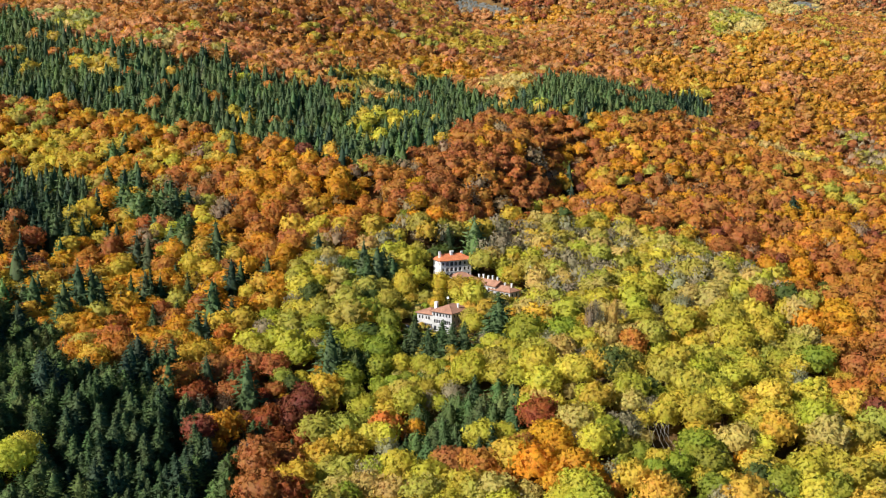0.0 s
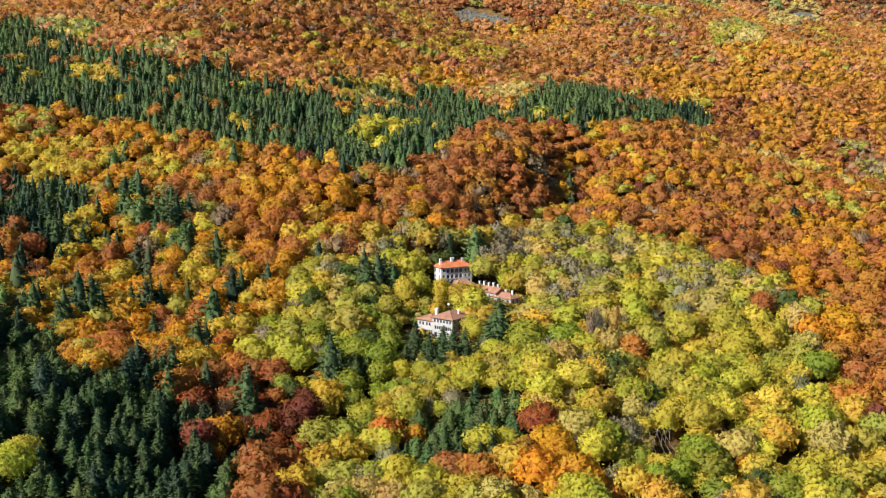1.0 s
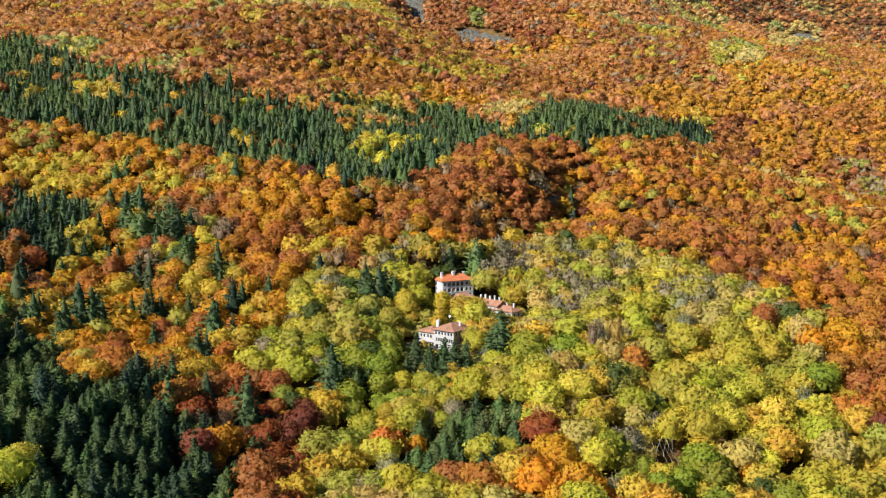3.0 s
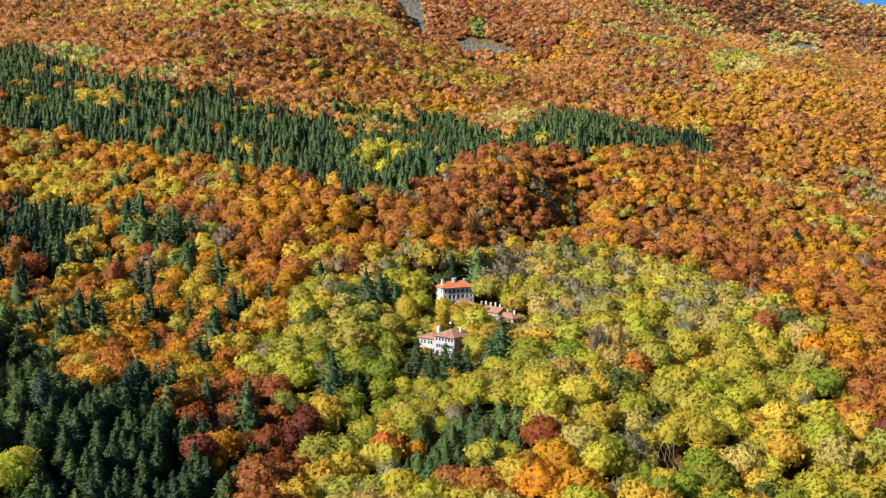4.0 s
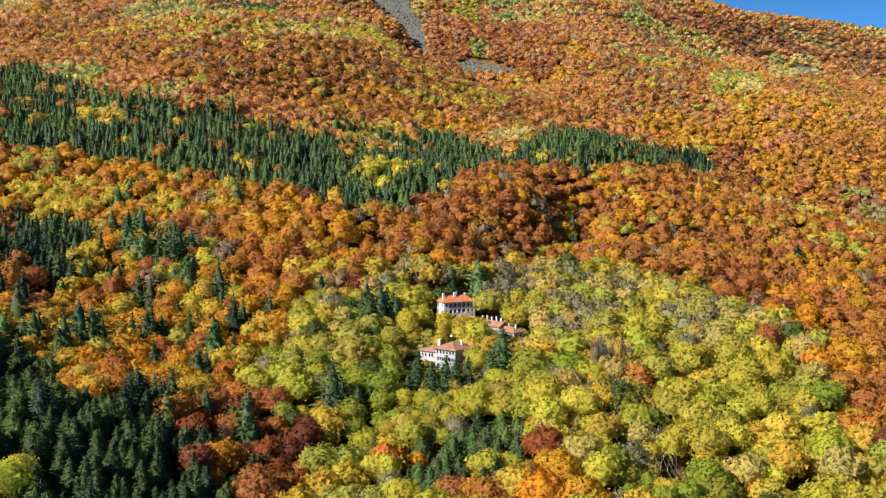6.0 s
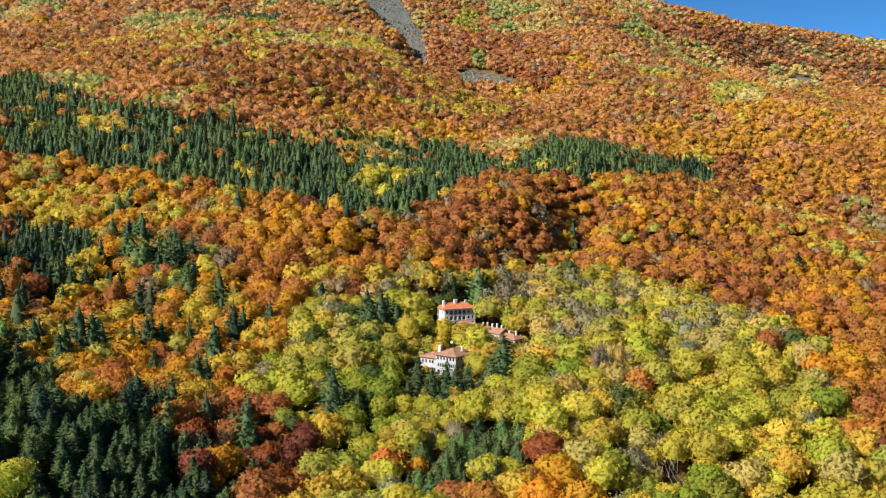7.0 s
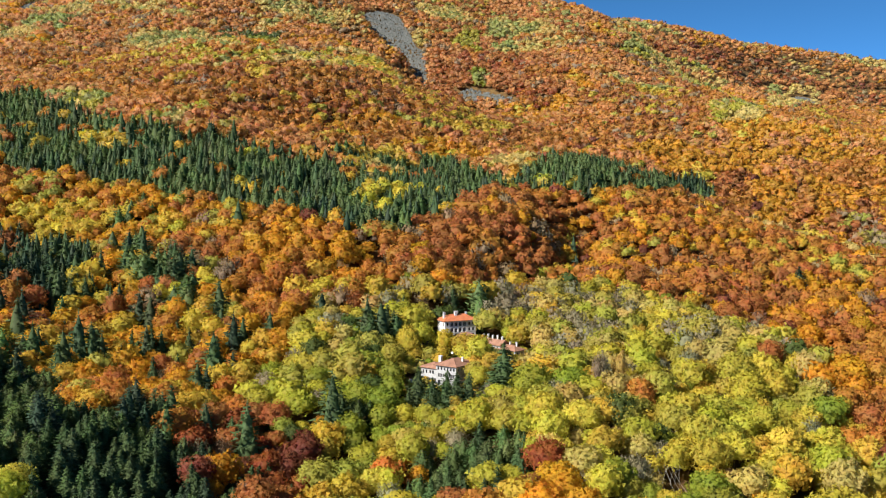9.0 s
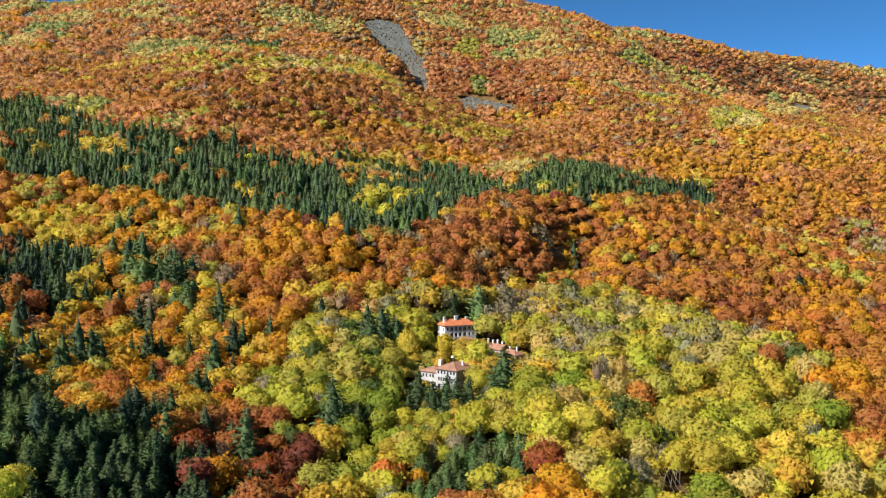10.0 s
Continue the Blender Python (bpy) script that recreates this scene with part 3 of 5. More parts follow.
def conifer_crown(r, n, height, width, leaf, rings=12, sides=11, start=0.10, full=1.3, tiers=9, rise=0.0, ragged=0.22):
    """A conifer: boughs in tiers round the trunk, clad in needle tufts, narrowing to the tip."""
    turn = r.uniform(0, 6.28, tiers + 2)
    count = r.integers(5, 8, tiers + 2)
    push = r.uniform(1 - ragged, 1 + ragged, (tiers + 2, 8))

    def reach(h, a):
        t = np.clip(h * tiers, 0, tiers + 0.99)
        i = t.astype(int)
        around = (a + turn[i]) / 6.2832 * count[i]
        bough = 0.5 + 0.5 * np.cos(around * 6.2832)
        far = push[i, np.mod(np.round(around).astype(int), count[i])]
        return width / 2 * (1 - h ** full) * (1.08 - 0.34 * (t - i)) * (0.78 + 0.36 * bough * far) + 0.1

    hh = np.repeat(1 - (1 - np.linspace(0, 1, rings)) ** 0.85, sides) * (1 - start) + start
    aa = np.tile(np.arange(sides) * 6.2832 / sides, rings) + np.repeat((np.arange(rings) % 2) * 3.1416 / sides, sides) + r.uniform(-0.1, 0.1, rings * sides)
    rr = reach(np.clip(hh, 0, 0.995), aa) * 0.54
    core = np.stack([np.cos(aa) * rr, np.sin(aa) * rr, hh * height - (0.22 - rise) * rr - 0.09 * height * hh], 1)
    f = []
    for i in range(rings - 1):
        for j in range(sides):
            p, q, k = i * sides, (i + 1) * sides, (j + 1) % sides
            f += [(p + j, p + k, q + j), (p + k, q + k, q + j)]
    f = np.array(f)
    norm = units(vertex_normals(core, f) + np.stack([np.cos(aa), np.sin(aa), 0.5 + 0 * aa], 1) * 0.5)
    h = start + (0.985 - start) * (1 - r.uniform(0, 1, n) ** 0.74)
    a = r.uniform(0, 6.283, n)
    s = reach(h, a)
    out = np.stack([np.cos(a), np.sin(a), 0 * a], 1)
    tilt = rise + r.normal(0, 0.18, n)
    way = units(out + np.stack([0 * h, 0 * h, tilt], 1) + r.normal(size=out.shape) * 0.15)
    long = leaf * r.uniform(0.7, 1.5, n) * np.clip(0.55 + 0.6 * (1 - h), 0.5, 1.1)
    at = out * (s * np.sqrt(r.uniform(0.3, 1.05, n)))[:, None] + np.stack([0 * h, 0 * h, h * height - (0.22 - rise) * s], 1)
    across = units(np.cross(way, [0, 0, 1.0])) * (long * r.uniform(0.3, 0.5, n))[:, None] + np.stack([0 * h, 0 * h, r.normal(0, 0.12, n) * long], 1)
    p = np.stack([at - way * long[:, None] * 0.4 - across, at - way * long[:, None] * 0.4 + across, at + way * long[:, None] * 0.8], 1).reshape(-1, 3)
    soft = units(out * 0.8 + [0, 0, 0.5] + r.normal(size=out.shape) * 0.4)
    tip = np.array([(-0.22, 0, height * 0.93), (0.2, 0.18, height * 0.93), (0, 0, height * 1.03)])
    v = np.r_[core, p, tip]
    return v, np.r_[f, np.arange(3 * n + 3).reshape(-1, 3) + len(core)], np.r_[norm, np.repeat(soft, 3, axis=0), [[-0.5, -0.5, 0.7]] * 3], np.r_[np.zeros(len(f)), np.ones(n + 1)]


def trunk_mesh(name, height, foot, limbs, material, r):
    """A tapering trunk with limbs that rise into the crown."""
    V, F = [], []

    def limb(a, b, ra, rb, sides=6):
        a, b = np.array(a, float), np.array(b, float)
        d = units((b - a)[None])[0]
        u = units(np.cross(d, [0.3, 0.7, 0.2])[None])[0]
        v = np.cross(d, u)
        base = len(V)
        bend = u * 0.03 * np.linalg.norm(b - a)
        for p, q in ((a, ra), ((a + b) / 2 + bend, (ra + rb) / 2), (b, rb)):
            for s in range(sides):
                t = 6.2832 * s / sides
                V.append(p + (u * math.cos(t) + v * math.sin(t)) * q)
        for ring in (0, 1):
            for s in range(sides):
                e = base + ring * sides
                F.append([e + s, e + (s + 1) % sides, e + sides + (s + 1) % sides, e + sides + s])

    limb((0, 0, -1.5), (0, 0, height), foot, foot * 0.28, 7)
    for i in range(limbs):
        a = i * 2.4 + r.uniform(0, 1)
        z = height * r.uniform(0.38, 0.7)
        q = height * r.uniform(0.18, 0.28)
        limb((0, 0, z), (math.cos(a) * q, math.sin(a) * q, z + q * r.uniform(0.8, 1.3)), foot * 0.42, foot * 0.12, 5)
    return mesh_of(name, np.array(V), np.array(F), material, smooth=True)


# ---------------------------------------------------------------- houses: materials and makers
PLASTER = grainy("white_plaster", [(0.3, (0.62, 0.61, 0.60)), (0.7, (0.76, 0.75, 0.74))], 0.25, 3.0, 0.9, 0.3, 6)
# a warmer, slightly darker plaster for the lower house's end wall
BEIGE_PLASTER = grainy("grey_beige_plaster", [(0.3, (0.36, 0.32, 0.27)), (0.7, (0.5, 0.46, 0.4))], 0.4, 3.0, 0.9, 0.3, 6)
# grey of the lower house; on the wings' white fronts it paints shade
GREY_AND_SHADE_PLASTER = grainy("pale_grey_and_shade_plaster", [(0.3, (0.36, 0.355, 0.345)), (0.7, (0.49, 0.48, 0.47))], 0.25, 3.0, 0.9, 0.3, 6)
TILE = grainy("orange_roof_tiles", [(0.3, (0.46, 0.135, 0.055)), (0.7, (0.64, 0.22, 0.095))], 0.5, 2.5, 0.8, 0.4, 3)
OLD_TILE = grainy("weathered_roof_tiles", [(0.3, (0.25, 0.125, 0.080)), (0.7, (0.41, 0.215, 0.14))], 0.5, 2.5, 0.85, 0.4, 3)
TIMBER = grainy("dark_timber", [(0.3, (0.06, 0.04, 0.03)), (0.7, (0.13, 0.09, 0.06))], 1.0, 8.0, 0.7)
PANE, pane_tree, pane_b = mat_base("window_glass", 0.08)
pane_b.inputs["Base Color"].default_value = (0.02, 0.026, 0.034, 1)
pane_b.inputs["Specular IOR Level"].default_value = 0.6


def part(name, bm, material, parent, label=""):
    me = bpy.data.meshes.new(name)
    bmesh.ops.recalc_face_normals(bm, faces=bm.faces)
    bm.to_mesh(me)
    bm.free()
    me.materials.append(material)
    ob = new(name, me)
    ob.parent = parent
    if label:
        tagged(ob, label)
    return ob


def box(bm, x0, x1, y0, y1, z0, z1):
    c = [bm.verts.new(p) for p in ((x0, y0, z0), (x1, y0, z0), (x1, y1, z0), (x0, y1, z0), (x0, y0, z1), (x1, y0, z1), (x1, y1, z1), (x0, y1, z1))]
    for f in ((3, 2, 1, 0), (4, 5, 6, 7), (0, 1, 5, 4), (1, 2, 6, 5), (2, 3, 7, 6), (3, 0, 4, 7)):
        bm.faces.new([c[i] for i in f])


def wall_frame(side, w, d):
    """Origin, way along and way out of one side of a w by d house: 0 front (-y), 1 right (+x), 2 back, 3 left."""
    return [(Vector((0, 0, 0)), Vector((1, 0, 0)), Vector((0, -1, 0))), (Vector((w, 0, 0)), Vector((0, 1, 0)), Vector((1, 0, 0))),
            (Vector((w, d, 0)), Vector((-1, 0, 0)), Vector((0, 1, 0))), (Vector((0, d, 0)), Vector((0, -1, 0)), Vector((-1, 0, 0)))][side]


def wall_with_openings(bm, side, w, d, h, openings, deep=0.28):
    """One side of the house as a wall with recessed openings (u0, u1, z0, z1)."""
    o, a, n = wall_frame(side, w, d)
    long = w if side in (0, 2) else d
    us = sorted({0.0, long, *[v for q in openings for v in q[:2]]})
    zs = sorted({-3.0, h, *[v for q in openings for v in q[2:4]]})

    def at(u, z, back=0.0):
        return bm.verts.new(o + a * u + Vector((0, 0, z)) - n * back)

    for u0, u1 in zip(us, us[1:]):
        for z0, z1 in zip(zs, zs[1:]):
            mu, mz = (u0 + u1) / 2, (z0 + z1) / 2
            if not any(q[0] < mu < q[1] and q[2] < mz < q[3] for q in openings):
                bm.faces.new([at(u0, z0), at(u1, z0), at(u1, z1), at(u0, z1)])
    for u0, u1, z0, z1 in [q[:4] for q in openings]:
        ring = [(u0, z0), (u1, z0), (u1, z1), (u0, z1)]
        for (p, q), (r_, s) in zip(ring, ring[1:] + ring[:1]):
            bm.faces.new([at(p, q), at(r_, s), at(r_, s, deep), at(p, q, deep)])


def fill_opening(house, side, w, d, q, arch, sill_mat, shutter=False):
    """The window in one opening: frame with a cross bar, panes, sill."""
    o, a, n = wall_frame(side, w, d)
    u0, u1, z0, z1 = q[:4]
    m = Matrix(((a.x, n.x, 0, 0), (a.y, n.y, 0, 0), (0, 0, 1, 0), (0, 0, 0, 1)))

    def put(bm):
        for v in bm.verts:
            v.co = m @ v.co + o

    bm = bmesh.new()
    t = 0.09
    for x0, x1, y0, y1 in ((u0, u0 + t, z0, z1), (u1 - t, u1, z0, z1), (u0 + t, u1 - t, z0, z0 + t), (u0 + t, u1 - t, z1 - t, z1),
                           ((u0 + u1) / 2 - 0.035, (u0 + u1) / 2 + 0.035, z0 + t, z1 - t)):
        box(bm, x0, x1, -0.27, -0.17, y0, y1)
    put(bm)
    win = part("window", bm, TIMBER if not arch else sill_mat, house)
    bm = bmesh.new()
    box(bm, u0 + t * 0.5, u1 - t * 0.5, -0.265, -0.235, z0 + t * 0.5, z1 - t * 0.5)
    put(bm)
    part("pane", bm, PANE, win, "dark window glass")
    bm = bmesh.new()
    box(bm, u0 - 0.1, u1 + 0.1, -0.1, 0.14, z0 - 0.12, z0 - 0.003)
    put(bm)
    part("sill", bm, sill_mat, win)
    if arch:
        bm = bmesh.new()
        rad, mid = (u1 - u0) / 2, (u0 + u1) / 2
        for s in (-1, 1):
            arc = [(mid + s * rad * math.cos(k * math.pi / 12), z1 - rad + rad * math.sin(k * math.pi / 12)) for k in range(7)]
            ring = [(mid + s * rad, z1)] + arc
            fr = [bm.verts.new((u, 0.004, z)) for u, z in ring]
            bk = [bm.verts.new((u, -0.22, z)) for u, z in ring]
            bm.faces.new(fr)
            for i in range(1, len(ring) - 1):
                bm.faces.new([fr[i], fr[i + 1], bk[i + 1], bk[i]])
        put(bm)
        part("arch", bm, sill_mat, win)


def hip_roof(house, w, d, h, rise, over, material, ridge_in=None, gable=False, label=""):
    """A tiled roof with eaves: hipped, or with gable ends."""
    bm = bmesh.new()
    e = [(-over, -over), (w + over, -over), (w + over, d + over), (-over, d + over)]
    if ridge_in is None:
        ridge_in = min(w, d) / 2 + over * 0.0
    if gable:
        ridge_in = -over
    if w >= d:
        r0, r1 = (ridge_in, d / 2), (w - ridge_in, d / 2)
        faces = [(0, 1, "b", "a"), (1, 2, "b"), (2, 3, "a", "b"), (3, 0, "a")]
    else:
        r0, r1 = (w / 2, ridge_in), (w / 2, d - ridge_in)
        faces = [(0, 1, "a"), (1, 2, "b", "a"), (2, 3, "b"), (3, 0, "a", "b")]
    lo = [bm.verts.new((x, y, h - 0.05)) for x, y in e]
    un = [bm.verts.new((x, y, h - 0.23)) for x, y in e]
    top = {"a": bm.verts.new((*r0, h + rise)), "b": bm.verts.new((*r1, h + rise))}
    for f in faces:
        bm.faces.new([lo[i] if isinstance(i, int) else top[i] for i in f])
    for i in range(4):
        bm.faces.new([lo[i], lo[(i + 1) % 4], un[(i + 1) % 4], un[i]])
    bm.faces.new(un[::-1])
    roof = part("roof", bm, material, house, label)
    # ridge and hip caps
    bm = bmesh.new()
    pairs = [(Vector((*r0, h + rise)), Vector((*r1, h + rise)))]
    if not gable:
        ends = ((r0, (0, 3) if w >= d else (0, 1)), (r1, (1, 2) if w >= d else (2, 3)))
        for r_, corner in ends:
            for c in corner:
                pairs.append((Vector((*e[c], h - 0.02)), Vector((*r_, h + rise))))
    for p, q in pairs:
        if (q - p).length < 0.2:
            continue
        got = bmesh.ops.create_cone(bm, cap_ends=True, segments=6, radius1=0.13, radius2=0.13, depth=(q - p).length)
        turn = (q - p).to_track_quat("Z", "Y").to_matrix().to_4x4()
        bmesh.ops.transform(bm, verts=got["verts"], matrix=Matrix.Translation((p + q) / 2) @ turn)
    part("ridge_cap", bm, material, roof)
    bm = bmesh.new()
    for x0, x1, y0, y1 in ((-over, w + over, -over - 0.03, -over + 0.05), (-over, w + over, d + over - 0.05, d + over + 0.03),
                           (-over - 0.03, -over + 0.05, -over + 0.05, d + over - 0.05), (w + over - 0.05, w + over + 0.03, -over + 0.05, d + over - 0.05)):
        box(bm, x0, x1, y0, y1, h - 0.34, h - 0.235)
    part("eaves_board", bm, TIMBER, roof, "dark eaves board")
    return roof


def chimney(house, x, y, z0, z1, wide=0.9, material=None):
    bm = bmesh.new()
    box(bm, x - wide / 2, x + wide / 2, y - wide / 2, y + wide / 2, z0, z1)
    ch = part("chimney", bm, material or PLASTER, house, "white plastered chimney")
    bm = bmesh.new()
    k = wide / 2 + 0.13
    box(bm, x - k, x + k, y - k, y + k, z1 + 0.003, z1 + 0.16)
    for sx in (-1, 1):
        for sy in (-1, 1):
            box(bm, x + sx * wide * 0.36 - 0.1, x + sx * wide * 0.36 + 0.1, y + sy * wide * 0.36 - 0.1, y + sy * wide * 0.36 + 0.1, z1 + 0.163, z1 + 0.5)
    box(bm, x - k, x + k, y - k, y + k, z1 + 0.503, z1 + 0.62)
    part("chimney_cap", bm, material or PLASTER, ch)


def house_of(name, label, x, y, z, turn, w, d, h, rows, roof_mat, rise, over=0.7, arch=(), gable=False, wall_mats=None, chimneys=(), roof_label=""):
    """rows: {side: [(z0, z1, [(u0, u1), ...]), ...]}; arch: rows (side, index) with round heads."""
    house = tagged(new(name), label, "house")
    house.matrix_world = pose(x, y, z, 0, 0, turn)
    for side in range(4):
        ops = [(u0, u1, z0, z1) for z0, z1, us in rows.get(side, ()) for u0, u1 in us]
        bm = bmesh.new()
        wall_with_openings(bm, side, w, d, h - 0.24, ops)
        if gable and ((w >= d and side in (1, 3)) or (w < d and side in (0, 2))):
            o, a, n = wall_frame(side, w, d)
            long = d if side in (1, 3) else w
            bm.faces.new([bm.verts.new(o + Vector((0, 0, h - 0.24))), bm.verts.new(o + a * long + Vector((0, 0, h - 0.24))), bm.verts.new(o + a * long / 2 + Vector((0, 0, h + rise - 0.25)))])
        mat = (wall_mats or {}).get(side, PLASTER)
        part("wall", bm, mat, house)
        for i, (z0, z1, us) in enumerate(rows.get(side, ())):
            for u0, u1 in us:
                fill_opening(house, side, w, d, (u0, u1, z0, z1), (side, i) in arch, PLASTER)
    hip_roof(house, w, d, h, rise, over, roof_mat, gable=gable, label=roof_label)
    for c in chimneys:
        chimney(house, *c)
    return house


def spread(first, last, n, wide):
    return [(first + (last - first) * i / max(1, n - 1) - wide / 2, first + (last - first) * i / max(1, n - 1) + wide / 2) for i in range(n)]


# the tall white house under the hill
house_of("tall_house", "tall white plastered house with orange tiled hip roof", -1.3, 538.3, 94.6, 25.7, 19.0, 9.5, 13.4,
         {0: [q for z in (10.1, 6.9, 3.7) for q in ((z, z + 2.45, spread(4.3, 12.1, 4, 1.75)), (z + 0.5, z + 2.2, spread(1.6, 1.6, 1, 1.1) + spread(15.0, 17.4, 2, 1.15)))] + [(0.5, 2.6, spread(1.6, 17.4, 7, 1.2))],
          3: [(10.3, 12.2, spread(2.0, 7.5, 2, 1.1)), (7.1, 9.0, spread(2.0, 7.5, 2, 1.1)), (3.9, 5.8, spread(2.0, 7.5, 2, 1.1))],
          1: [(10.3, 12.2, spread(2.0, 7.5, 2, 1.1)), (7.1, 9.0, spread(2.0, 7.5, 2, 1.1))]},
         TILE, 2.9, 0.8, arch={(0, 0), (0, 2), (0, 4)}, chimneys=[(1.6, 4.4, 13.0, 17.2, 1.1), (8.4, 4.0, 14.4, 17.4, 1.3), (10.0, 5.6, 14.6, 17.2, 0.9), (15.4, 5.0, 14.0, 16.6, 1.0)])
# the low wing before it, and the long wing that steps down the slope
house_of("front_wing", "low white wing with weathered orange hip roof", 7.2, 526.6, 92.4, 25.7, 10.0, 7.6, 8.4,
         {0: [(4.6, 6.6, spread(1.6, 7.4, 3, 1.1)), (1.4, 3.4, spread(1.6, 7.4, 3, 1.1))], 3: [(4.6, 6.6, spread(1.8, 5.2, 2, 1.1))]},
         OLD_TILE, 2.2, 0.6)
# both stepped wings have white fronts, greyed in colour to look shaded
house_of("upper_wing", "long white wing with weathered red-brown tiled roof", 15.0, 527.0, 91.2, -44, 17.5, 7.5, 7.2,
         {0: [(4.0, 6.0, spread(1.6, 15.8, 6, 1.1)), (0.9, 2.9, spread(1.6, 15.8, 6, 1.1))]}, OLD_TILE, 2.3, 0.6, gable=True, wall_mats={0: GREY_AND_SHADE_PLASTER},
         chimneys=[(2.0 + 3.3 * i, 4.6, 8.0, 10.6 + (i % 2) * 0.4, 0.75) for i in range(5)], roof_label="weathered red-brown tiled roof")
house_of("end_wing", "lower white wing with a shaded gallery and tiled roof", 25.0, 517.5, 89.8, -44, 14.0, 7.5, 6.8,
         {0: [(3.6, 5.8, spread(2.0, 12.0, 4, 1.8)), (0.8, 2.7, spread(2.0, 12.0, 4, 1.1))], 1: [(3.6, 5.8, spread(2.0, 5.4, 2, 1.3))]}, OLD_TILE, 2.1, 0.6, wall_mats={0: GREY_AND_SHADE_PLASTER},
         chimneys=[(2.2 + 4.6 * i, 4.4, 7.4, 10.0 - (i % 2) * 0.3, 0.75) for i in range(3)])
# the lower house
LOW_TURN = -36.0
house_of("lower_house", "white three-storey house with grey end wall and tiled hip roof", -5.1, 451.4, 89.6, LOW_TURN, 11.3, 14.5, 9.9,
         {0: [(7.5, 8.9, spread(1.3, 10.0, 6, 0.95)), (4.3, 6.0, spread(1.6, 5.4, 4, 0.9) + spread(7.9, 10.0, 3, 0.8)), (0.5, 2.9, spread(1.7, 4.9, 2, 1.5))],
          1: [(7.4, 8.9, spread(2.2, 12.5, 5, 0.9)), (4.3, 5.9, spread(2.2, 12.5, 4, 0.9))]},
         OLD_TILE, 2.7, 0.8, wall_mats={0: GREY_AND_SHADE_PLASTER, 1: BEIGE_PLASTER, 3: GREY_AND_SHADE_PLASTER}, chimneys=[(0.9, 2.2, 9.6, 13.2, 1.3), (9.2, 8.0, 10.2, 12.5, 0.7)], roof_label="pinkish tiled hip roof")
LOW = pose(-5.1, 451.4, 89.6, 0, 0, LOW_TURN)
side_at = LOW @ Vector((-9.2, 0.6, 0))
house_of("side_house", "white two-storey side wing with tiled roof", side_at.x, side_at.y, 89.6, LOW_TURN, 9.15, 9.0, 7.9,
         {0: [(5.1, 6.7, spread(1.4, 2.4, 1, 0.8) + spread(3.2, 5.4, 2, 0.9) + spread(7.0, 7.9, 1, 1.1)), (1.4, 3.2, spread(3.6, 8.2, 5, 0.9))],
          3: [(5.1, 6.7, spread(2.0, 7.0, 2, 0.9))]}, OLD_TILE, 2.0, 0.7, wall_mats={0: GREY_AND_SHADE_PLASTER, 3: GREY_AND_SHADE_PLASTER}, roof_label="pinkish tiled roof")
# garden walls beside the lower house
for wx, wy, wl, wt, wz, wh in ((-17.5, 452.5, 9.0, -36.0, 90.2, 2.3), (4.5, 443.0, 7.0, 54.0, 90.6, 2.4), (16.0, 431.0, 13.0, 8.0, 86.5, 3.4)):
    gw = tagged(new("garden_wall"), "pale plastered garden wall with a coping, among shrubs", "wall")
    gw.matrix_world = pose(wx, wy, wz, 0, 0, wt)
    bm = bmesh.new()
    box(bm, 0, wl, 0, 0.4, -3.0, wh)
    part("wall_body", bm, PLASTER, gw)
    bm = bmesh.new()
    box(bm, -0.08, wl + 0.08, -0.08, 0.48, wh + 0.003, wh + 0.14)
    part("coping", bm, OLD_TILE, gw)

# a white dish aerial between the houses
dish = tagged(new("satellite_dish"), "white dish aerial on a pole behind the lower house", "satellite dish")
dish.matrix_world = pose(2.6, 468.0, 92.0)
bm = bmesh.new()
bmesh.ops.create_cone(bm, cap_ends=True, segments=10, radius1=0.09, radius2=0.07, depth=10.6, matrix=Matrix.Translation((0, 0, 4.5)))
part("pole", bm, TIMBER, dish)
bm = bmesh.new()
bmesh.ops.create_uvsphere(bm, u_segments=18, v_segments=12, radius=0.9)
bmesh.ops.delete(bm, geom=[v for v in bm.verts if v.co.z > -0.5], context="VERTS")
bmesh.ops.solidify(bm, geom=bm.faces[:], thickness=0.05)
bmesh.ops.transform(bm, verts=bm.verts, matrix=Matrix.Translation((0, 0, 9.9)) @ pose(0, 0, 0, 62, 0, -30) @ Matrix.Translation((0, 0, 1.2)))
part("dish", bm, PLASTER, dish, "white dish")

# where nothing may grow: round the houses (east, north, radius)
CLEAR = [(-10, 535, 9), (-20, 529, 7.5), (7, 547, 12), (0, 541, 7), (14, 532, 6.5), (23, 525, 8), (29, 518, 7), (37, 512, 7.5), (-3, 458, 11), (2, 453, 9), (-10, 457, 8), (-4, 446, 5), (3, 442, 5), (20, 428, 3), (82, 332, 3.4), (80, 326, 3.4)]

# ---------------------------------------------------------------- the woods
VARIANTS = 6


def protos(make, count=VARIANTS, seed=1):
    return [make(np.random.default_rng(seed * 100 + i)) for i in range(count)]


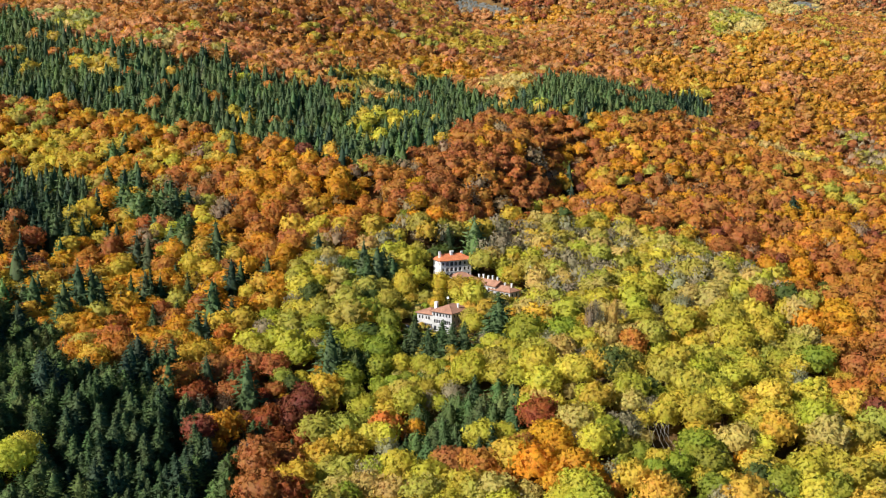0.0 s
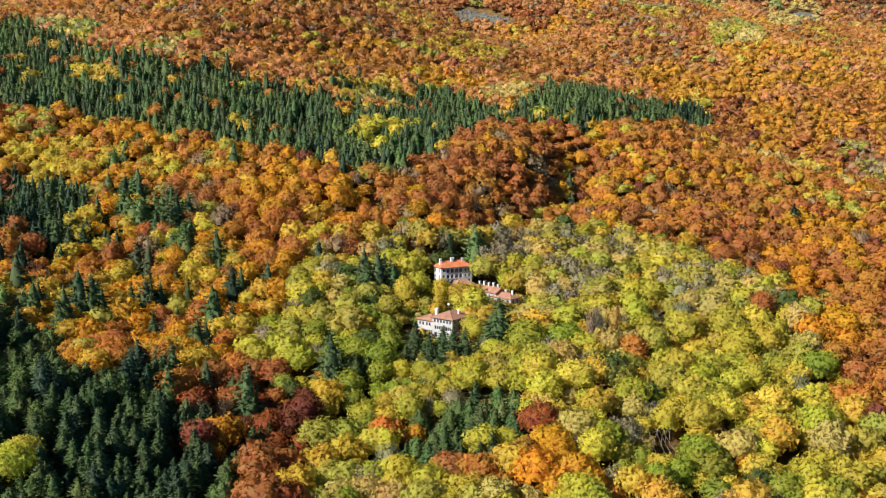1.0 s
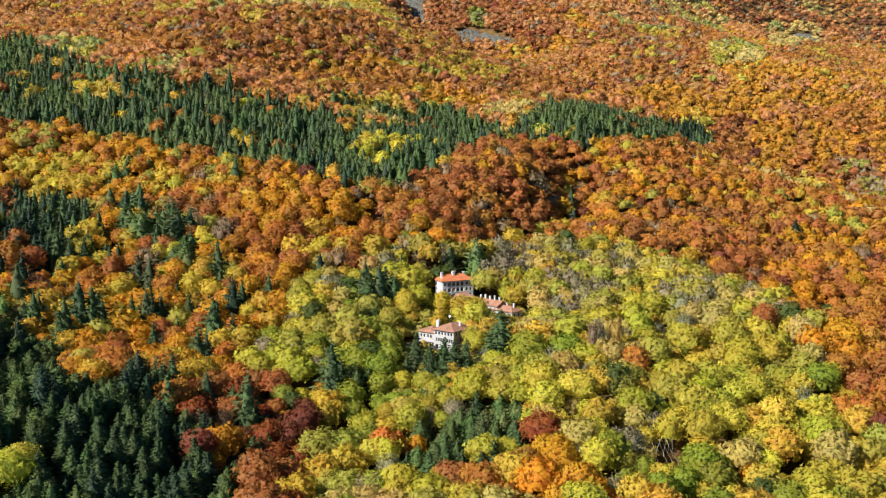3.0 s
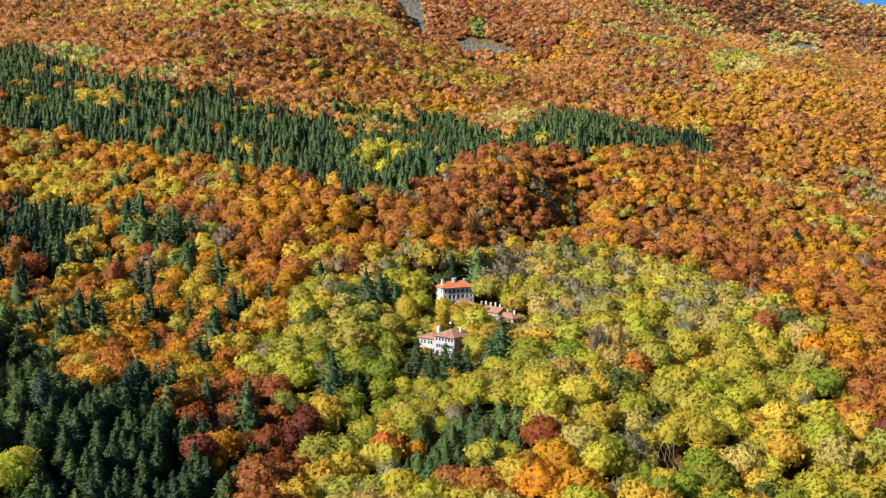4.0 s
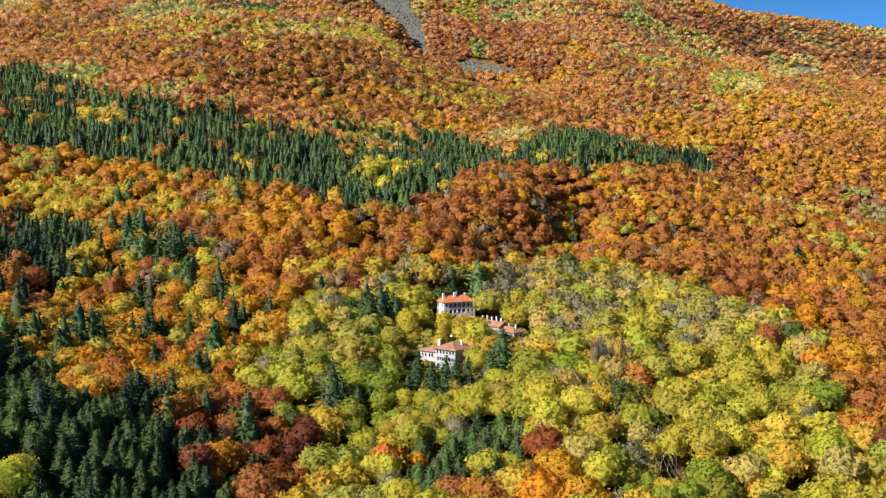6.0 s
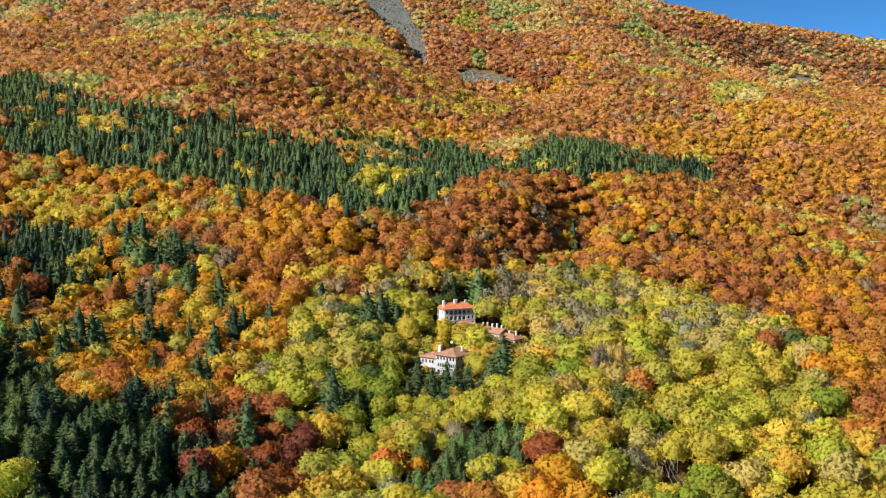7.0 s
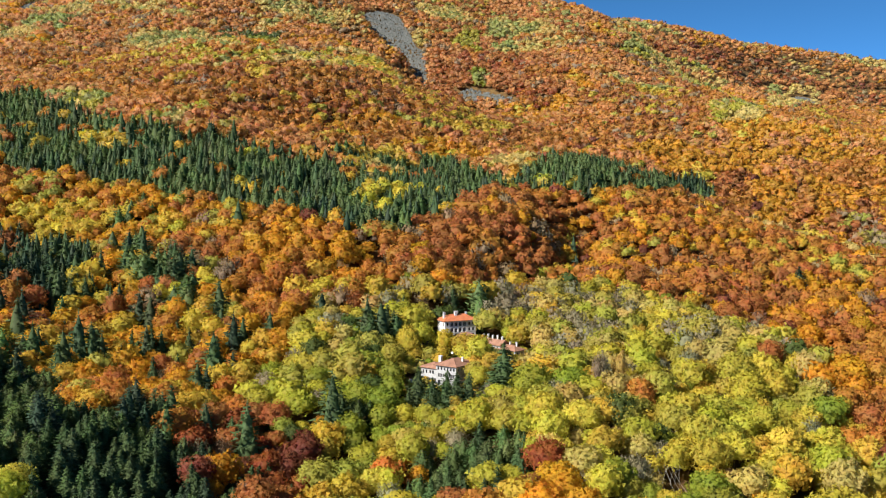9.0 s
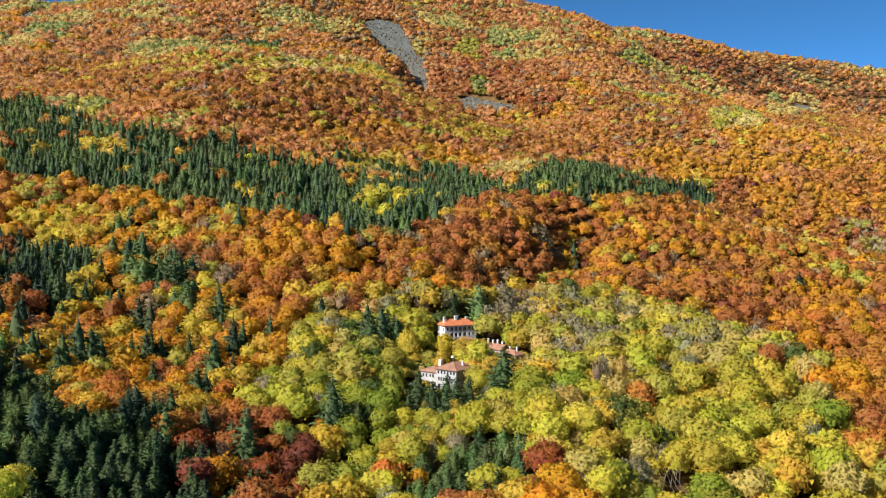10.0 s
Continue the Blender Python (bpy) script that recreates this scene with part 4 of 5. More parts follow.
NEAR = {
    "broad": protos(lambda r: broad_crown(r, "near", 1250, 13.5, r.uniform(11.8, 13.8), 0.45, int(r.integers(34, 54))), 8),
    "bare": protos(lambda r: bare_crown(r, "far", 850, 13.5, 12.0, 0.40), 4, 2),
    "spruce": protos(lambda r: conifer_crown(r, 700, 16.5, r.uniform(10.8, 12.6), 1.3, 8, 8, 0.05, 1.75, 9, -0.05), 5, 3),
    "pine": protos(lambda r: conifer_crown(r, 680, 14.5, r.uniform(11.6, 13.6), 1.15, 7, 8, 0.14, 2.6, 7, 0.25, 0.34), 6, 4),
}
FRONT = {
    "broad": protos(lambda r: broad_crown(r, "near", 640, 13.5, r.uniform(11.8, 14.0), 0.62, int(r.integers(30, 46))), 8, 25),
    "bare": protos(lambda r: bare_crown(r, "far", 480, 13.5, 12.2, 0.5, 22), 4, 26),
    "spruce": protos(lambda r: conifer_crown(r, 330, 16.5, r.uniform(10.8, 12.6), 1.5, 7, 7, 0.06, 1.75, 9, -0.05), 5, 27),
    "pine": protos(lambda r: conifer_crown(r, 330, 14.5, r.uniform(11.6, 13.6), 1.4, 6, 7, 0.15, 2.6, 7, 0.22, 0.34), 5, 28),
}
MIDDLE = {
    "broad": protos(lambda r: broad_crown(r, "middle", 270, 13.5, r.uniform(11.8, 14.0), 0.86, 26), 8, 5),
    "bare": protos(lambda r: bare_crown(r, "beyond", 220, 13.5, 12.4, 0.75, 18), 4, 6),
    "spruce": protos(lambda r: conifer_crown(r, 170, 16.5, r.uniform(10.8, 12.6), 1.9, 6, 6, 0.06, 1.75, 8, -0.05), 5, 7),
    "pine": protos(lambda r: conifer_crown(r, 170, 14.5, r.uniform(11.6, 13.6), 1.8, 5, 6, 0.16, 2.6, 6, 0.2, 0.34), 5, 8),
}
FAR = {
    "broad": protos(lambda r: broad_crown(r, "far", 92, 13.5, r.uniform(12.2, 15.0), 1.3, 20, base=0.24), 8, 9),
    "bare": protos(lambda r: bare_crown(r, "beyond", 100, 13.5, 13.0, 1.0, 16), 4, 10),
    "spruce": protos(lambda r: conifer_crown(r, 60, 17.5, r.uniform(11, 12.6), 2.2, 5, 6, 0.1, 1.8, 6, -0.05), 5, 11),
    "pine": protos(lambda r: conifer_crown(r, 60, 15.5, r.uniform(11.5, 13.5), 2.1, 4, 6, 0.18, 2.6, 5, 0.15, 0.34), 5, 12),
}
BEYOND = {
    "broad": protos(lambda r: broad_crown(r, "beyond", 40, 13.5, r.uniform(13.0, 16.0), 2.2, 14, base=0.24), 8, 19),
    "bare": protos(lambda r: bare_crown(r, "beyond", 36, 13.5, 14.0, 1.5, 12), 4, 20),
    "spruce": protos(lambda r: conifer_crown(r, 36, 17.5, r.uniform(11, 12.6), 2.6, 4, 5, 0.1, 1.8, 4, -0.05), 5, 21),
    "pine": protos(lambda r: conifer_crown(r, 36, 15.5, r.uniform(11.5, 13.5), 2.5, 4, 5, 0.18, 2.6, 4, 0.15, 0.34), 5, 22),
}
FARTHER = {
    "broad": protos(lambda r: broad_crown(r, "farther", 16, 13.5, r.uniform(14.0, 17.5), 3.0, 8, base=0.22), 10, 13),
    "spruce": protos(lambda r: conifer_crown(r, 12, 17, 12, 3.2, 3, 5, 0.1, 1.4, 3, -0.1), 3, 14),
}
FARTHER["bare"], FARTHER["pine"] = FARTHER["broad"], FARTHER["spruce"]


def form_of(name):
    return name if name in ("spruce", "pine") else "spruce" if name == "fir" else "bare" if name in BARE else "broad"


def scatter(y0, y1, step, spread_=0.475):
    ys = np.arange(y0, y1, step)
    out = []
    for k, yy in enumerate(ys):
        half = spread_ * yy + 25
        xs = np.arange(-half, half, step) + (k % 2) * step / 2
        out.append(np.stack([xs, np.full(len(xs), yy)], 1))
    p = np.concatenate(out)
    p = p + rng.uniform(-0.42, 0.42, p.shape) * step
    dense = p + rng.uniform(-0.5, 0.5, p.shape) * step
    dark = np.zeros(len(dense), bool)
    for poly in (STAND_BAND, STAND_LEFT_MID, STAND_LEFT_MID_B, STAND_BOTTOM_LEFT):
        dark |= inside(dense[:, 0], dense[:, 1], poly)
    dark &= rng.random(len(dense)) < np.where(dense[:, 1] < 460, 0.85, 0.6)
    p = np.concatenate([p, dense[dark]])
    keep = np.ones(len(p), bool)
    for cx, cy, cr in CLEAR:
        keep &= (p[:, 0] - cx) ** 2 + (p[:, 1] - cy) ** 2 > cr * cr
    for poly in SCREES:
        keep &= ~inside(p[:, 0], p[:, 1], poly)
    return p[keep]


def garden(x, y):
    """Before the houses only low growth stands between the chosen trees."""
    k = np.ones(np.shape(x))
    for x0, x1, y0, y1, low in ((24, 46, 442, 488, 0.62), (-26, 18, 388, 414, 0.7), (-24, 16, 414, 450, 0.3), (16, 34, 418, 436, 0.45), (-16, 16, 498, 540, 0.36), (10, 48, 486, 524, 0.42), (-22, 12, 466, 500, 0.55)):
        k = np.where((x > x0) & (x < x1) & (y > y0) & (y < y1), np.minimum(k, low), k)
    return k


def joined(name, label, forms, xy, kinds, wide=1.0, low=0.8, high=1.2):
    """Many trees as one mesh each for leaves and for needles."""
    if not len(xy):
        return
    form = np.array([form_of(NAMES[k]) for k in kinds])
    z = soil(xy[:, 0], xy[:, 1])
    size = rng.uniform(low, high, len(xy)) * wide * garden(xy[:, 0], xy[:, 1])
    spin = rng.uniform(0, 6.283, len(xy))
    # conifers that stand singly among broad-leaved trees overtop them
    among = np.array([q in ("spruce", "pine") for q in form])
    for poly in (STAND_BAND, STAND_LEFT_MID, STAND_BOTTOM_LEFT):
        among &= ~inside(xy[:, 0], xy[:, 1], poly)
    size = size * np.where(among, 1.3, 1.0)
    shade = rng.uniform(0.9, 1.1, (len(xy), 1)) * (1 + rng.normal(0, 0.045, (len(xy), 3)))
    evergreen = np.array([q in ("spruce", "pine") for q in form])
    shade = np.where(evergreen[:, None], 1 + (shade - 1) * 1.5, shade)
    for leafy_, material, names in ((True, WOOD_LEAVES.get(name, LEAF_WOOD), ("broad", "bare")), (False, WOOD_NEEDLES.get(name, NEEDLE_WOOD), ("spruce", "pine"))):
        V, F, C, M, G, base = [], [], [], [], [], 0
        for f in names:
            idx_f = np.flatnonzero(form == f)
            var = rng.integers(0, len(forms[f]), len(idx_f))
            for v, (pv, pf, pm, pg) in enumerate(forms[f]):
                i = idx_f[var == v]
                if not len(i):
                    continue
                c, s = np.cos(spin[i])[:, None], np.sin(spin[i])[:, None]
                q = size[i][:, None]
                tall = q * rng.uniform(0.9, 1.12, (len(i), 1))
                x = xy[i, 0:1] + (pv[None, :, 0] * c - pv[None, :, 1] * s) * q
                y = xy[i, 1:2] + (pv[None, :, 0] * s + pv[None, :, 1] * c) * q
                zz = z[i][:, None] + pv[None, :, 2] * tall
                V.append(np.stack([x, y, zz], -1).reshape(-1, 3))
                M.append(np.stack([pm[None, :, 0] * c - pm[None, :, 1] * s, pm[None, :, 0] * s + pm[None, :, 1] * c, np.broadcast_to(pm[None, :, 2], (len(i), len(pm)))], -1).reshape(-1, 3))
                F.append((pf[None] + (np.arange(len(i)) * len(pv))[:, None, None]).reshape(-1, pf.shape[1]) + base)
                C.append(np.repeat(np.clip(COLOURS[kinds[i]] * shade[i], 0.005, 0.9), len(pv), axis=0))
                G.append(np.tile(pg, len(i)))
                base += len(i) * len(pv)
        if V:
            me = mesh_of(name, np.concatenate(V), np.concatenate(F), material, np.concatenate(C), True, np.concatenate(M), np.concatenate(G))
            tagged(new(name + ("" if leafy_ else "_conifers"), me), label if leafy_ else label.replace("autumn broad-leaved", "dark green conifer"), "woods", kind="stuff")


NEAR_MESH = {f: [mesh_of("crown", v, q, LEAF if f in ("broad", "bare") else NEEDLE, smooth=True, normals=m, slots=g) for v, q, m, g in NEAR[f]] for f in NEAR}
tr = np.random.default_rng(31)
TRUNKS = {"broad": [trunk_mesh("trunk", 9.5, 0.34, 5, BARK, tr) for _ in range(3)], "bare": [trunk_mesh("trunk", 11, 0.3, 7, PALE_BARK, tr) for _ in range(3)],
          "spruce": [trunk_mesh("trunk", 15.5, 0.3, 0, BARK, tr) for _ in range(2)], "pine": [trunk_mesh("trunk", 14, 0.3, 3, BARK, tr) for _ in range(2)]}
WORD = {"broad": "broadleaf_tree", "bare": "half_bare_tree", "spruce": "spruce_tree", "pine": "pine_tree"}


def plant(x, y, kind, size=1.0, slim=1.0, sink=0.0):
    """One tree of its own: trunk and crown at its place on the slope."""
    f = form_of(kind)
    slim = slim * 0.6 if kind in EVERGREEN and slim > 1 else slim
    v = int(rng.integers(len(NEAR_MESH[f])))
    tree = new(WORD[f])
    what = {"broad": "broad-leaved tree with a rounded lobed crown", "bare": "tree with thinning twiggy crown", "spruce": "spruce with tiered drooping boughs", "pine": "pine with a ragged tapering crown"}[f]
    tagged(tree, f"{SAID[kind]} {what} on the slope", "tree", "trees of the near woods")
    tree.matrix_world = pose(x, y, float(soil(x, y)) - sink, rng.normal(0, 1.5), rng.normal(0, 1.5), rng.uniform(0, 360)) @ Matrix.Diagonal((size * slim, size * slim, size, 1))
    tk = new("trunk", TRUNKS[f][int(rng.integers(len(TRUNKS[f])))])
    tk.parent = tree
    cr = new("crown", NEAR_MESH[f][v])
    cr.parent = tree
    tone = (rng.uniform(0.82, 1.2) if kind in EVERGREEN else rng.uniform(0.88, 1.12)) * (1 + rng.normal(0, 0.05, 3))
    cr.color = (*np.clip(np.array(TINT[kind]) * tone, 0.005, 0.9), 1)
    return tree


TREES = []
TREES.append(("yellow", [(-128.3, 290.6, 1.0), (-140.8, 414.8, 0.54), (-131.5, 429.2, 0.6), (-35.8, 561.9, 0.73), (-15.1, 484.8, 0.72), (59.0, 460.8, 0.87), (96.2, 606.2, 0.84), (-60.2, 407.2, 0.61), (-72.1, 400.4, 0.45), (49.9, 367.1, 1.28), (51.7, 335.2, 1.1), (133.2, 624.5, 0.75), (111.3, 558.3, 0.72), (103.8, 354.4, 1.31), (124.5, 386.6, 1.27), (149.0, 363.3, 0.8), (165.8, 412.5, 0.57), (-154.1, 545.2, 0.92)]))
TREES.append(("amber", [(-130.0, 398.0, 0.45), (-148.4, 445.5, 0.45), (-90.0, 346.0, 0.59), (-52.7, 414.2, 0.62), (-102.5, 494.5, 0.69), (12.0, 578.0, 0.81), (73.9, 450.2, 0.45), (-12.9, 377.9, 0.6), (-64.6, 389.6, 0.54), (-51.1, 344.1, 0.58), (38.0, 317.9, 1.17), (53.5, 309.6, 0.71), (2.7, 400.4, 0.48), (156.6, 640.2, 1.02), (190.6, 606.5, 1.03), (226.9, 645.4, 1.09), (264.5, 628.4, 1.44), (103.6, 322.7, 0.84), (127.6, 327.0, 0.55), (-203.8, 554.2, 1.1), (-210.0, 520.7, 1.04), (-123.6, 481.1, 0.86), (-157.3, 482.0, 0.72)]))
TREES.append(("spruce", [(-86.1, 384.6, 0.73, 1.45), (-80.9, 355.3, 0.79, 1.45), (-12.9, 429.2, 1.1, 1.7), (-6.3, 422.1, 0.92, 1.9), (-0.4, 421.5, 1.06, 1.9), (4.5, 418.9, 1.02, 1.9), (9.1, 419.0, 0.98, 1.9), (-3.6, 420.2, 0.59, 1.45), (2.3, 420.4, 0.61, 1.45), (-29.0, 431.4, 0.66, 1.45), (-17.0, 426.2, 0.59, 1.45), (-9.0, 424.4, 0.48, 1.45), (-23.9, 547.0, 0.9, 1.45), (-37.8, 496.4, 1.4, 1.8), (-31.0, 508.8, 1.35, 1.8), (-26.8, 505.5, 1.25, 1.8), (-98.1, 509.6, 0.9, 1.16), (3.6, 566.3, 1.2, 1.4), (23.7, 531.0, 0.37, 1.45), (18.0, 557.0, 0.56, 1.45), (-74.3, 413.6, 0.8, 1.16), (-28.8, 425.3, 0.82, 1.16), (-17.7, 362.4, 0.83, 1.16), (-13.7, 341.2, 0.78, 1.16)]))
TREES.append(("spruce", [(27.3, 350.7, 0.94, 1.45), (25.1, 347.5, 0.77, 1.45), (12.5, 345.6, 0.66, 1.45), (18.1, 336.5, 0.66, 1.45), (7.7, 331.9, 0.63, 1.45), (1.3, 335.9, 0.64, 1.45), (37.0, 318.6, 0.45, 1.45), (183.0, 588.0, 1.1, 2.0), (-191.3, 560.3, 1.23, 1.16), (-146.5, 488.8, 1.38, 1.16), (-152.3, 565.2, 0.9, 1.16), (-148.2, 572.5, 0.91, 1.16), (-110.0, 470.9, 1.41, 1.16), (-128.9, 491.7, 1.21, 1.16), (-132.9, 446.1, 1.26, 1.16), (-127.5, 467.5, 0.99, 1.16), (-149.2, 535.2, 0.94, 1.16), (-211.2, 485.1, 0.94, 1.16), (-156.7, 489.6, 1.21, 1.16), (-121.6, 502.8, 0.75, 1.09), (25.0, 427.0, 1.5, 2.3)]))
TREES.append(("olive", [(-24.0, 455.0, 0.55), (-21.0, 463.0, 0.6), (-29.0, 460.0, 0.62), (-19.0, 449.5, 0.4), (-67.6, 401.6, 0.88), (-23.0, 437.8, 0.57), (18.2, 438.9, 0.48), (-26.7, 467.5, 1.16), (-31.1, 460.5, 0.92), (-38.8, 466.0, 0.7), (-76.2, 510.9, 1.02), (24.1, 590.1, 1.03), (12.7, 445.8, 0.89), (85.9, 561.0, 1.12), (85.1, 506.2, 0.86), (-88.8, 425.7, 0.85), (-48.7, 366.5, 0.73), (-53.2, 381.5, 0.76), (37.0, 395.0, 0.87), (59.9, 322.5, 0.9), (66.3, 352.8, 0.6), (25.1, 405.6, 0.85), (134.5, 535.3, 1.01), (94.5, 437.0, 0.96), (97.4, 336.4, 0.57), (126.8, 354.5, 0.85), (152.4, 349.6, 0.63), (169.4, 428.4, 0.55)]))
TREES.append(("grey", [(-67.6, 433.2, 1.08), (-56.7, 426.8, 0.93), (-87.8, 527.8, 0.68), (-99.7, 561.3, 0.73), (50.1, 618.6, 1.29), (18.2, 421.6, 0.71), (64.6, 572.9, 1.2), (80.2, 599.1, 1.07), (101.9, 599.0, 1.25), (-85.0, 438.1, 0.61), (61.4, 342.6, 0.61), (113.0, 458.4, 1.05), (145.9, 535.3, 1.12), (89.8, 384.1, 0.65), (115.9, 364.9, 0.54), (66.0, 418.9, 1.75, 0.3), (63.9, 417.8, 1.6, 0.28)]))
TREES.append(("lime", [(-128.5, 281.3, 1.15), (-46.6, 556.2, 0.78), (-71.0, 465.0, 1.04), (-50.2, 459.2, 0.82), (-41.5, 437.0, 0.98), (34.1, 617.6, 0.8), (56.1, 537.2, 1.12), (14.3, 438.5, 0.96), (101.7, 546.0, 0.82), (93.5, 478.4, 1.0), (88.1, 446.0, 0.89), (-42.2, 393.9, 0.86), (-17.5, 409.6, 0.82), (-8.6, 405.5, 0.85), (-57.6, 434.1, 0.99), (-30.7, 379.4, 1.06), (-21.7, 384.4, 0.96), (-6.4, 384.8, 0.86), (-1.4, 373.6, 0.71), (-34.0, 365.7, 0.73), (-11.5, 367.6, 0.48), (11.4, 381.1, 1.4), (27.6, 390.6, 0.7), (47.1, 347.8, 0.69)]))
TREES.append(("lime", [(43.9, 314.0, 0.56), (197.9, 588.0, 0.82), (127.9, 435.7, 1.5), (127.7, 416.1, 1.45), (140.0, 421.3, 1.38), (162.7, 452.8, 0.99), (170.0, 598.9, 1.07), (93.9, 413.1, 0.78), (99.8, 379.8, 1.36), (92.1, 343.0, 1.37), (126.5, 412.9, 0.82), (85.7, 386.1, 1.0), (118.3, 367.3, 0.69), (142.5, 368.6, 0.73), (159.4, 367.7, 0.62)]))
TREES.append(("gold", [(-8.3, 423.5, 0.46), (-3.4, 424.4, 0.45), (-8.1, 586.8, 0.76), (-18.8, 487.1, 1.35, 0.8), (-13.0, 500.3, 1.3, 0.85), (-54.4, 528.2, 0.95), (14.8, 500.1, 0.98, 0.95), (-52.4, 405.6, 0.77), (-0.6, 325.5, 0.78), (59.1, 374.7, 1.19), (28.3, 329.7, 0.75), (4.0, 416.8, 0.58), (111.2, 428.7, 0.81), (94.0, 335.9, 0.77), (114.1, 322.5, 0.71), (85.7, 360.0, 0.5), (166.0, 394.9, 0.75)]))
TREES.append(("green", [(-29.9, 442.3, 0.57), (-24.0, 590.7, 0.88), (-47.6, 493.9, 0.74), (-29.8, 492.0, 0.88), (-82.0, 458.1, 1.05), (-67.5, 523.8, 0.99), (35.8, 408.0, 1.46), (50.6, 409.6, 1.35), (-22.8, 418.2, 0.83), (-38.0, 425.4, 1.16), (64.7, 367.8, 0.51), (211.0, 614.0, 1.1), (165.8, 445.1, 0.8), (142.8, 644.0, 0.83), (247.7, 602.7, 0.84), (69.3, 317.5, 0.63), (144.6, 380.4, 0.72)]))
TREES.append(("deep", [(-64.7, 479.0, 1.19), (68.2, 341.1, 0.61), (238.7, 610.5, 0.79)]))
TREES.append(("rust", [(-91.9, 499.1, 0.99), (-67.8, 351.9, 0.77), (-57.3, 337.9, 0.67), (165.9, 637.9, 0.95), (175.9, 617.4, 1.5), (204.3, 651.5, 1.5), (221.6, 668.6, 1.0), (149.0, 459.7, 1.28), (157.5, 452.4, 0.54), (188.4, 438.4, 0.83), (124.4, 335.3, 0.45), (-174.6, 577.0, 1.09), (-114.9, 519.1, 0.93), (-197.4, 488.8, 1.07), (-135.9, 470.4, 1.03), (-179.4, 501.5, 1.0)]))
TREES.append(("orange", [(-91.7, 482.3, 0.82), (102.8, 486.1, 0.68), (-78.6, 386.1, 0.88), (-69.0, 336.7, 0.5), (21.9, 344.9, 0.45), (242.7, 648.5, 1.5), (265.6, 674.5, 1.41), (262.1, 594.5, 1.42), (178.9, 446.9, 0.85), (164.6, 382.8, 0.88), (178.8, 405.8, 0.77), (162.8, 426.8, 0.72), (135.7, 329.0, 0.49), (-193.6, 587.8, 1.05), (-176.8, 560.2, 1.12), (-128.8, 521.2, 1.14), (-120.5, 569.2, 1.13), (-164.0, 442.7, 1.01), (-115.8, 454.8, 0.91)]))
TREES.append(("straw", [(-66.5, 540.5, 1.08), (-42.6, 378.1, 0.56), (-22.4, 335.9, 0.67), (-33.5, 337.8, 0.64), (35.3, 387.4, 0.58), (42.0, 366.6, 0.84), (69.8, 331.9, 0.66), (52.3, 328.3, 0.46), (73.5, 357.9, 0.53), (104.6, 342.0, 0.54), (137.0, 400.7, 0.6), (141.4, 419.0, 0.88), (140.3, 346.1, 0.69), (74.1, 423.9, 1.65, 0.32)]))
TREES.append(("straw", [(19.8, 467.5, 1.1)]))
TREES.append(("gold", [(7.8, 497.1, 1.06, 0.95), (-1.4, 499.1, 1.08, 0.85)]))
TREES.append(("dun", [(87.8, 541.5, 0.75), (60.0, 365.5, 0.45), (284.0, 667.8, 1.5), (118.3, 418.0, 0.67), (83.1, 320.0, 0.61), (148.3, 393.2, 0.55)]))
TREES.append(("pine", [(-37.0, 405.4, 1.29, 1.16), (-31.8, 408.8, 1.08, 1.16), (-27.9, 370.8, 0.98, 1.16), (0.3, 345.6, 1.1, 1.16), (-4.1, 345.2, 0.91, 1.16), (5.6, 361.2, 1.03, 1.45), (9.7, 358.3, 0.96, 1.45), (14.3, 351.8, 1.0, 1.45), (18.7, 348.9, 0.88, 1.45), (2.4, 357.2, 0.91, 1.45), (4.3, 343.9, 0.76, 1.45)]))
TREES.append(("fir", [(255.8, 719.0, 1.35, 2.0), (268.8, 715.0, 0.95, 1.6)]))
TREES.append(("pine", [(-230.4, 712.4, 1.25, 1.7), (-222.4, 724.4, 1.15, 1.7), (-212.3, 713.1, 1.1, 1.6)]))
TREES.append(("maroon", [(-75.8, 361.0, 0.83)]))
TREES.append(("russet", [(33.9, 338.1, 1.28)]))

for kind, rows in TREES:
    for x, y, size, *slim in rows:
        plant(x, y, kind, size, *slim)
placed = np.array([(q[0], q[1], 5.4 * q[2] * (0.48 if k in EVERGREEN else 1.0)) for k, rows in TREES for q in rows]).reshape(-1, 3)


near = scatter(225, 640, 8.3)
if len(placed):
    gap = ((near[:, None, :] - placed[None, :, :2]) ** 2).sum(-1) < (placed[None, :, 2] * 0.75 + 1.0) ** 2
    near = near[~gap.any(1)]
kinds = species(near[:, 0], near[:, 1])
own = {"broad": 300 - sum(len(r_) for k, r_ in TREES if form_of(k) == "broad"), "bare": 120, "spruce": 220, "pine": 220}
single = np.zeros(len(near), bool)
order = np.argsort(np.hypot(near[:, 0], near[:, 1]))
for i in order:
    f = form_of(NAMES[kinds[i]])
    if own[f] > 0 and near[i, 1] < 470:
        own[f] -= 1
        single[i] = True
for (x, y), k in zip(near[single], kinds[single]):
    e = NAMES[k] in EVERGREEN
    plant(x, y, NAMES[k], rng.uniform(0.68, 1.0) if e else rng.uniform(0.74, 1.16) * float(garden(x, y)))
shrub_xy = rng.uniform((-26, 388), (48, 540), (1700, 2))
low_growth = garden(shrub_xy[:, 0], shrub_xy[:, 1]) < 0.9
for cx, cy, cr in CLEAR:
    low_growth &= (shrub_xy[:, 0] - cx) ** 2 + (shrub_xy[:, 1] - cy) ** 2 > cr * cr * 0.8
foot = rng.uniform((-9.5, -6.5), (12.0, -1.6), (90, 2))
foot = np.array([(LOW @ Vector((u, v, 0)))[:2] for u, v in foot])
shrub_xy = shrub_xy[low_growth]
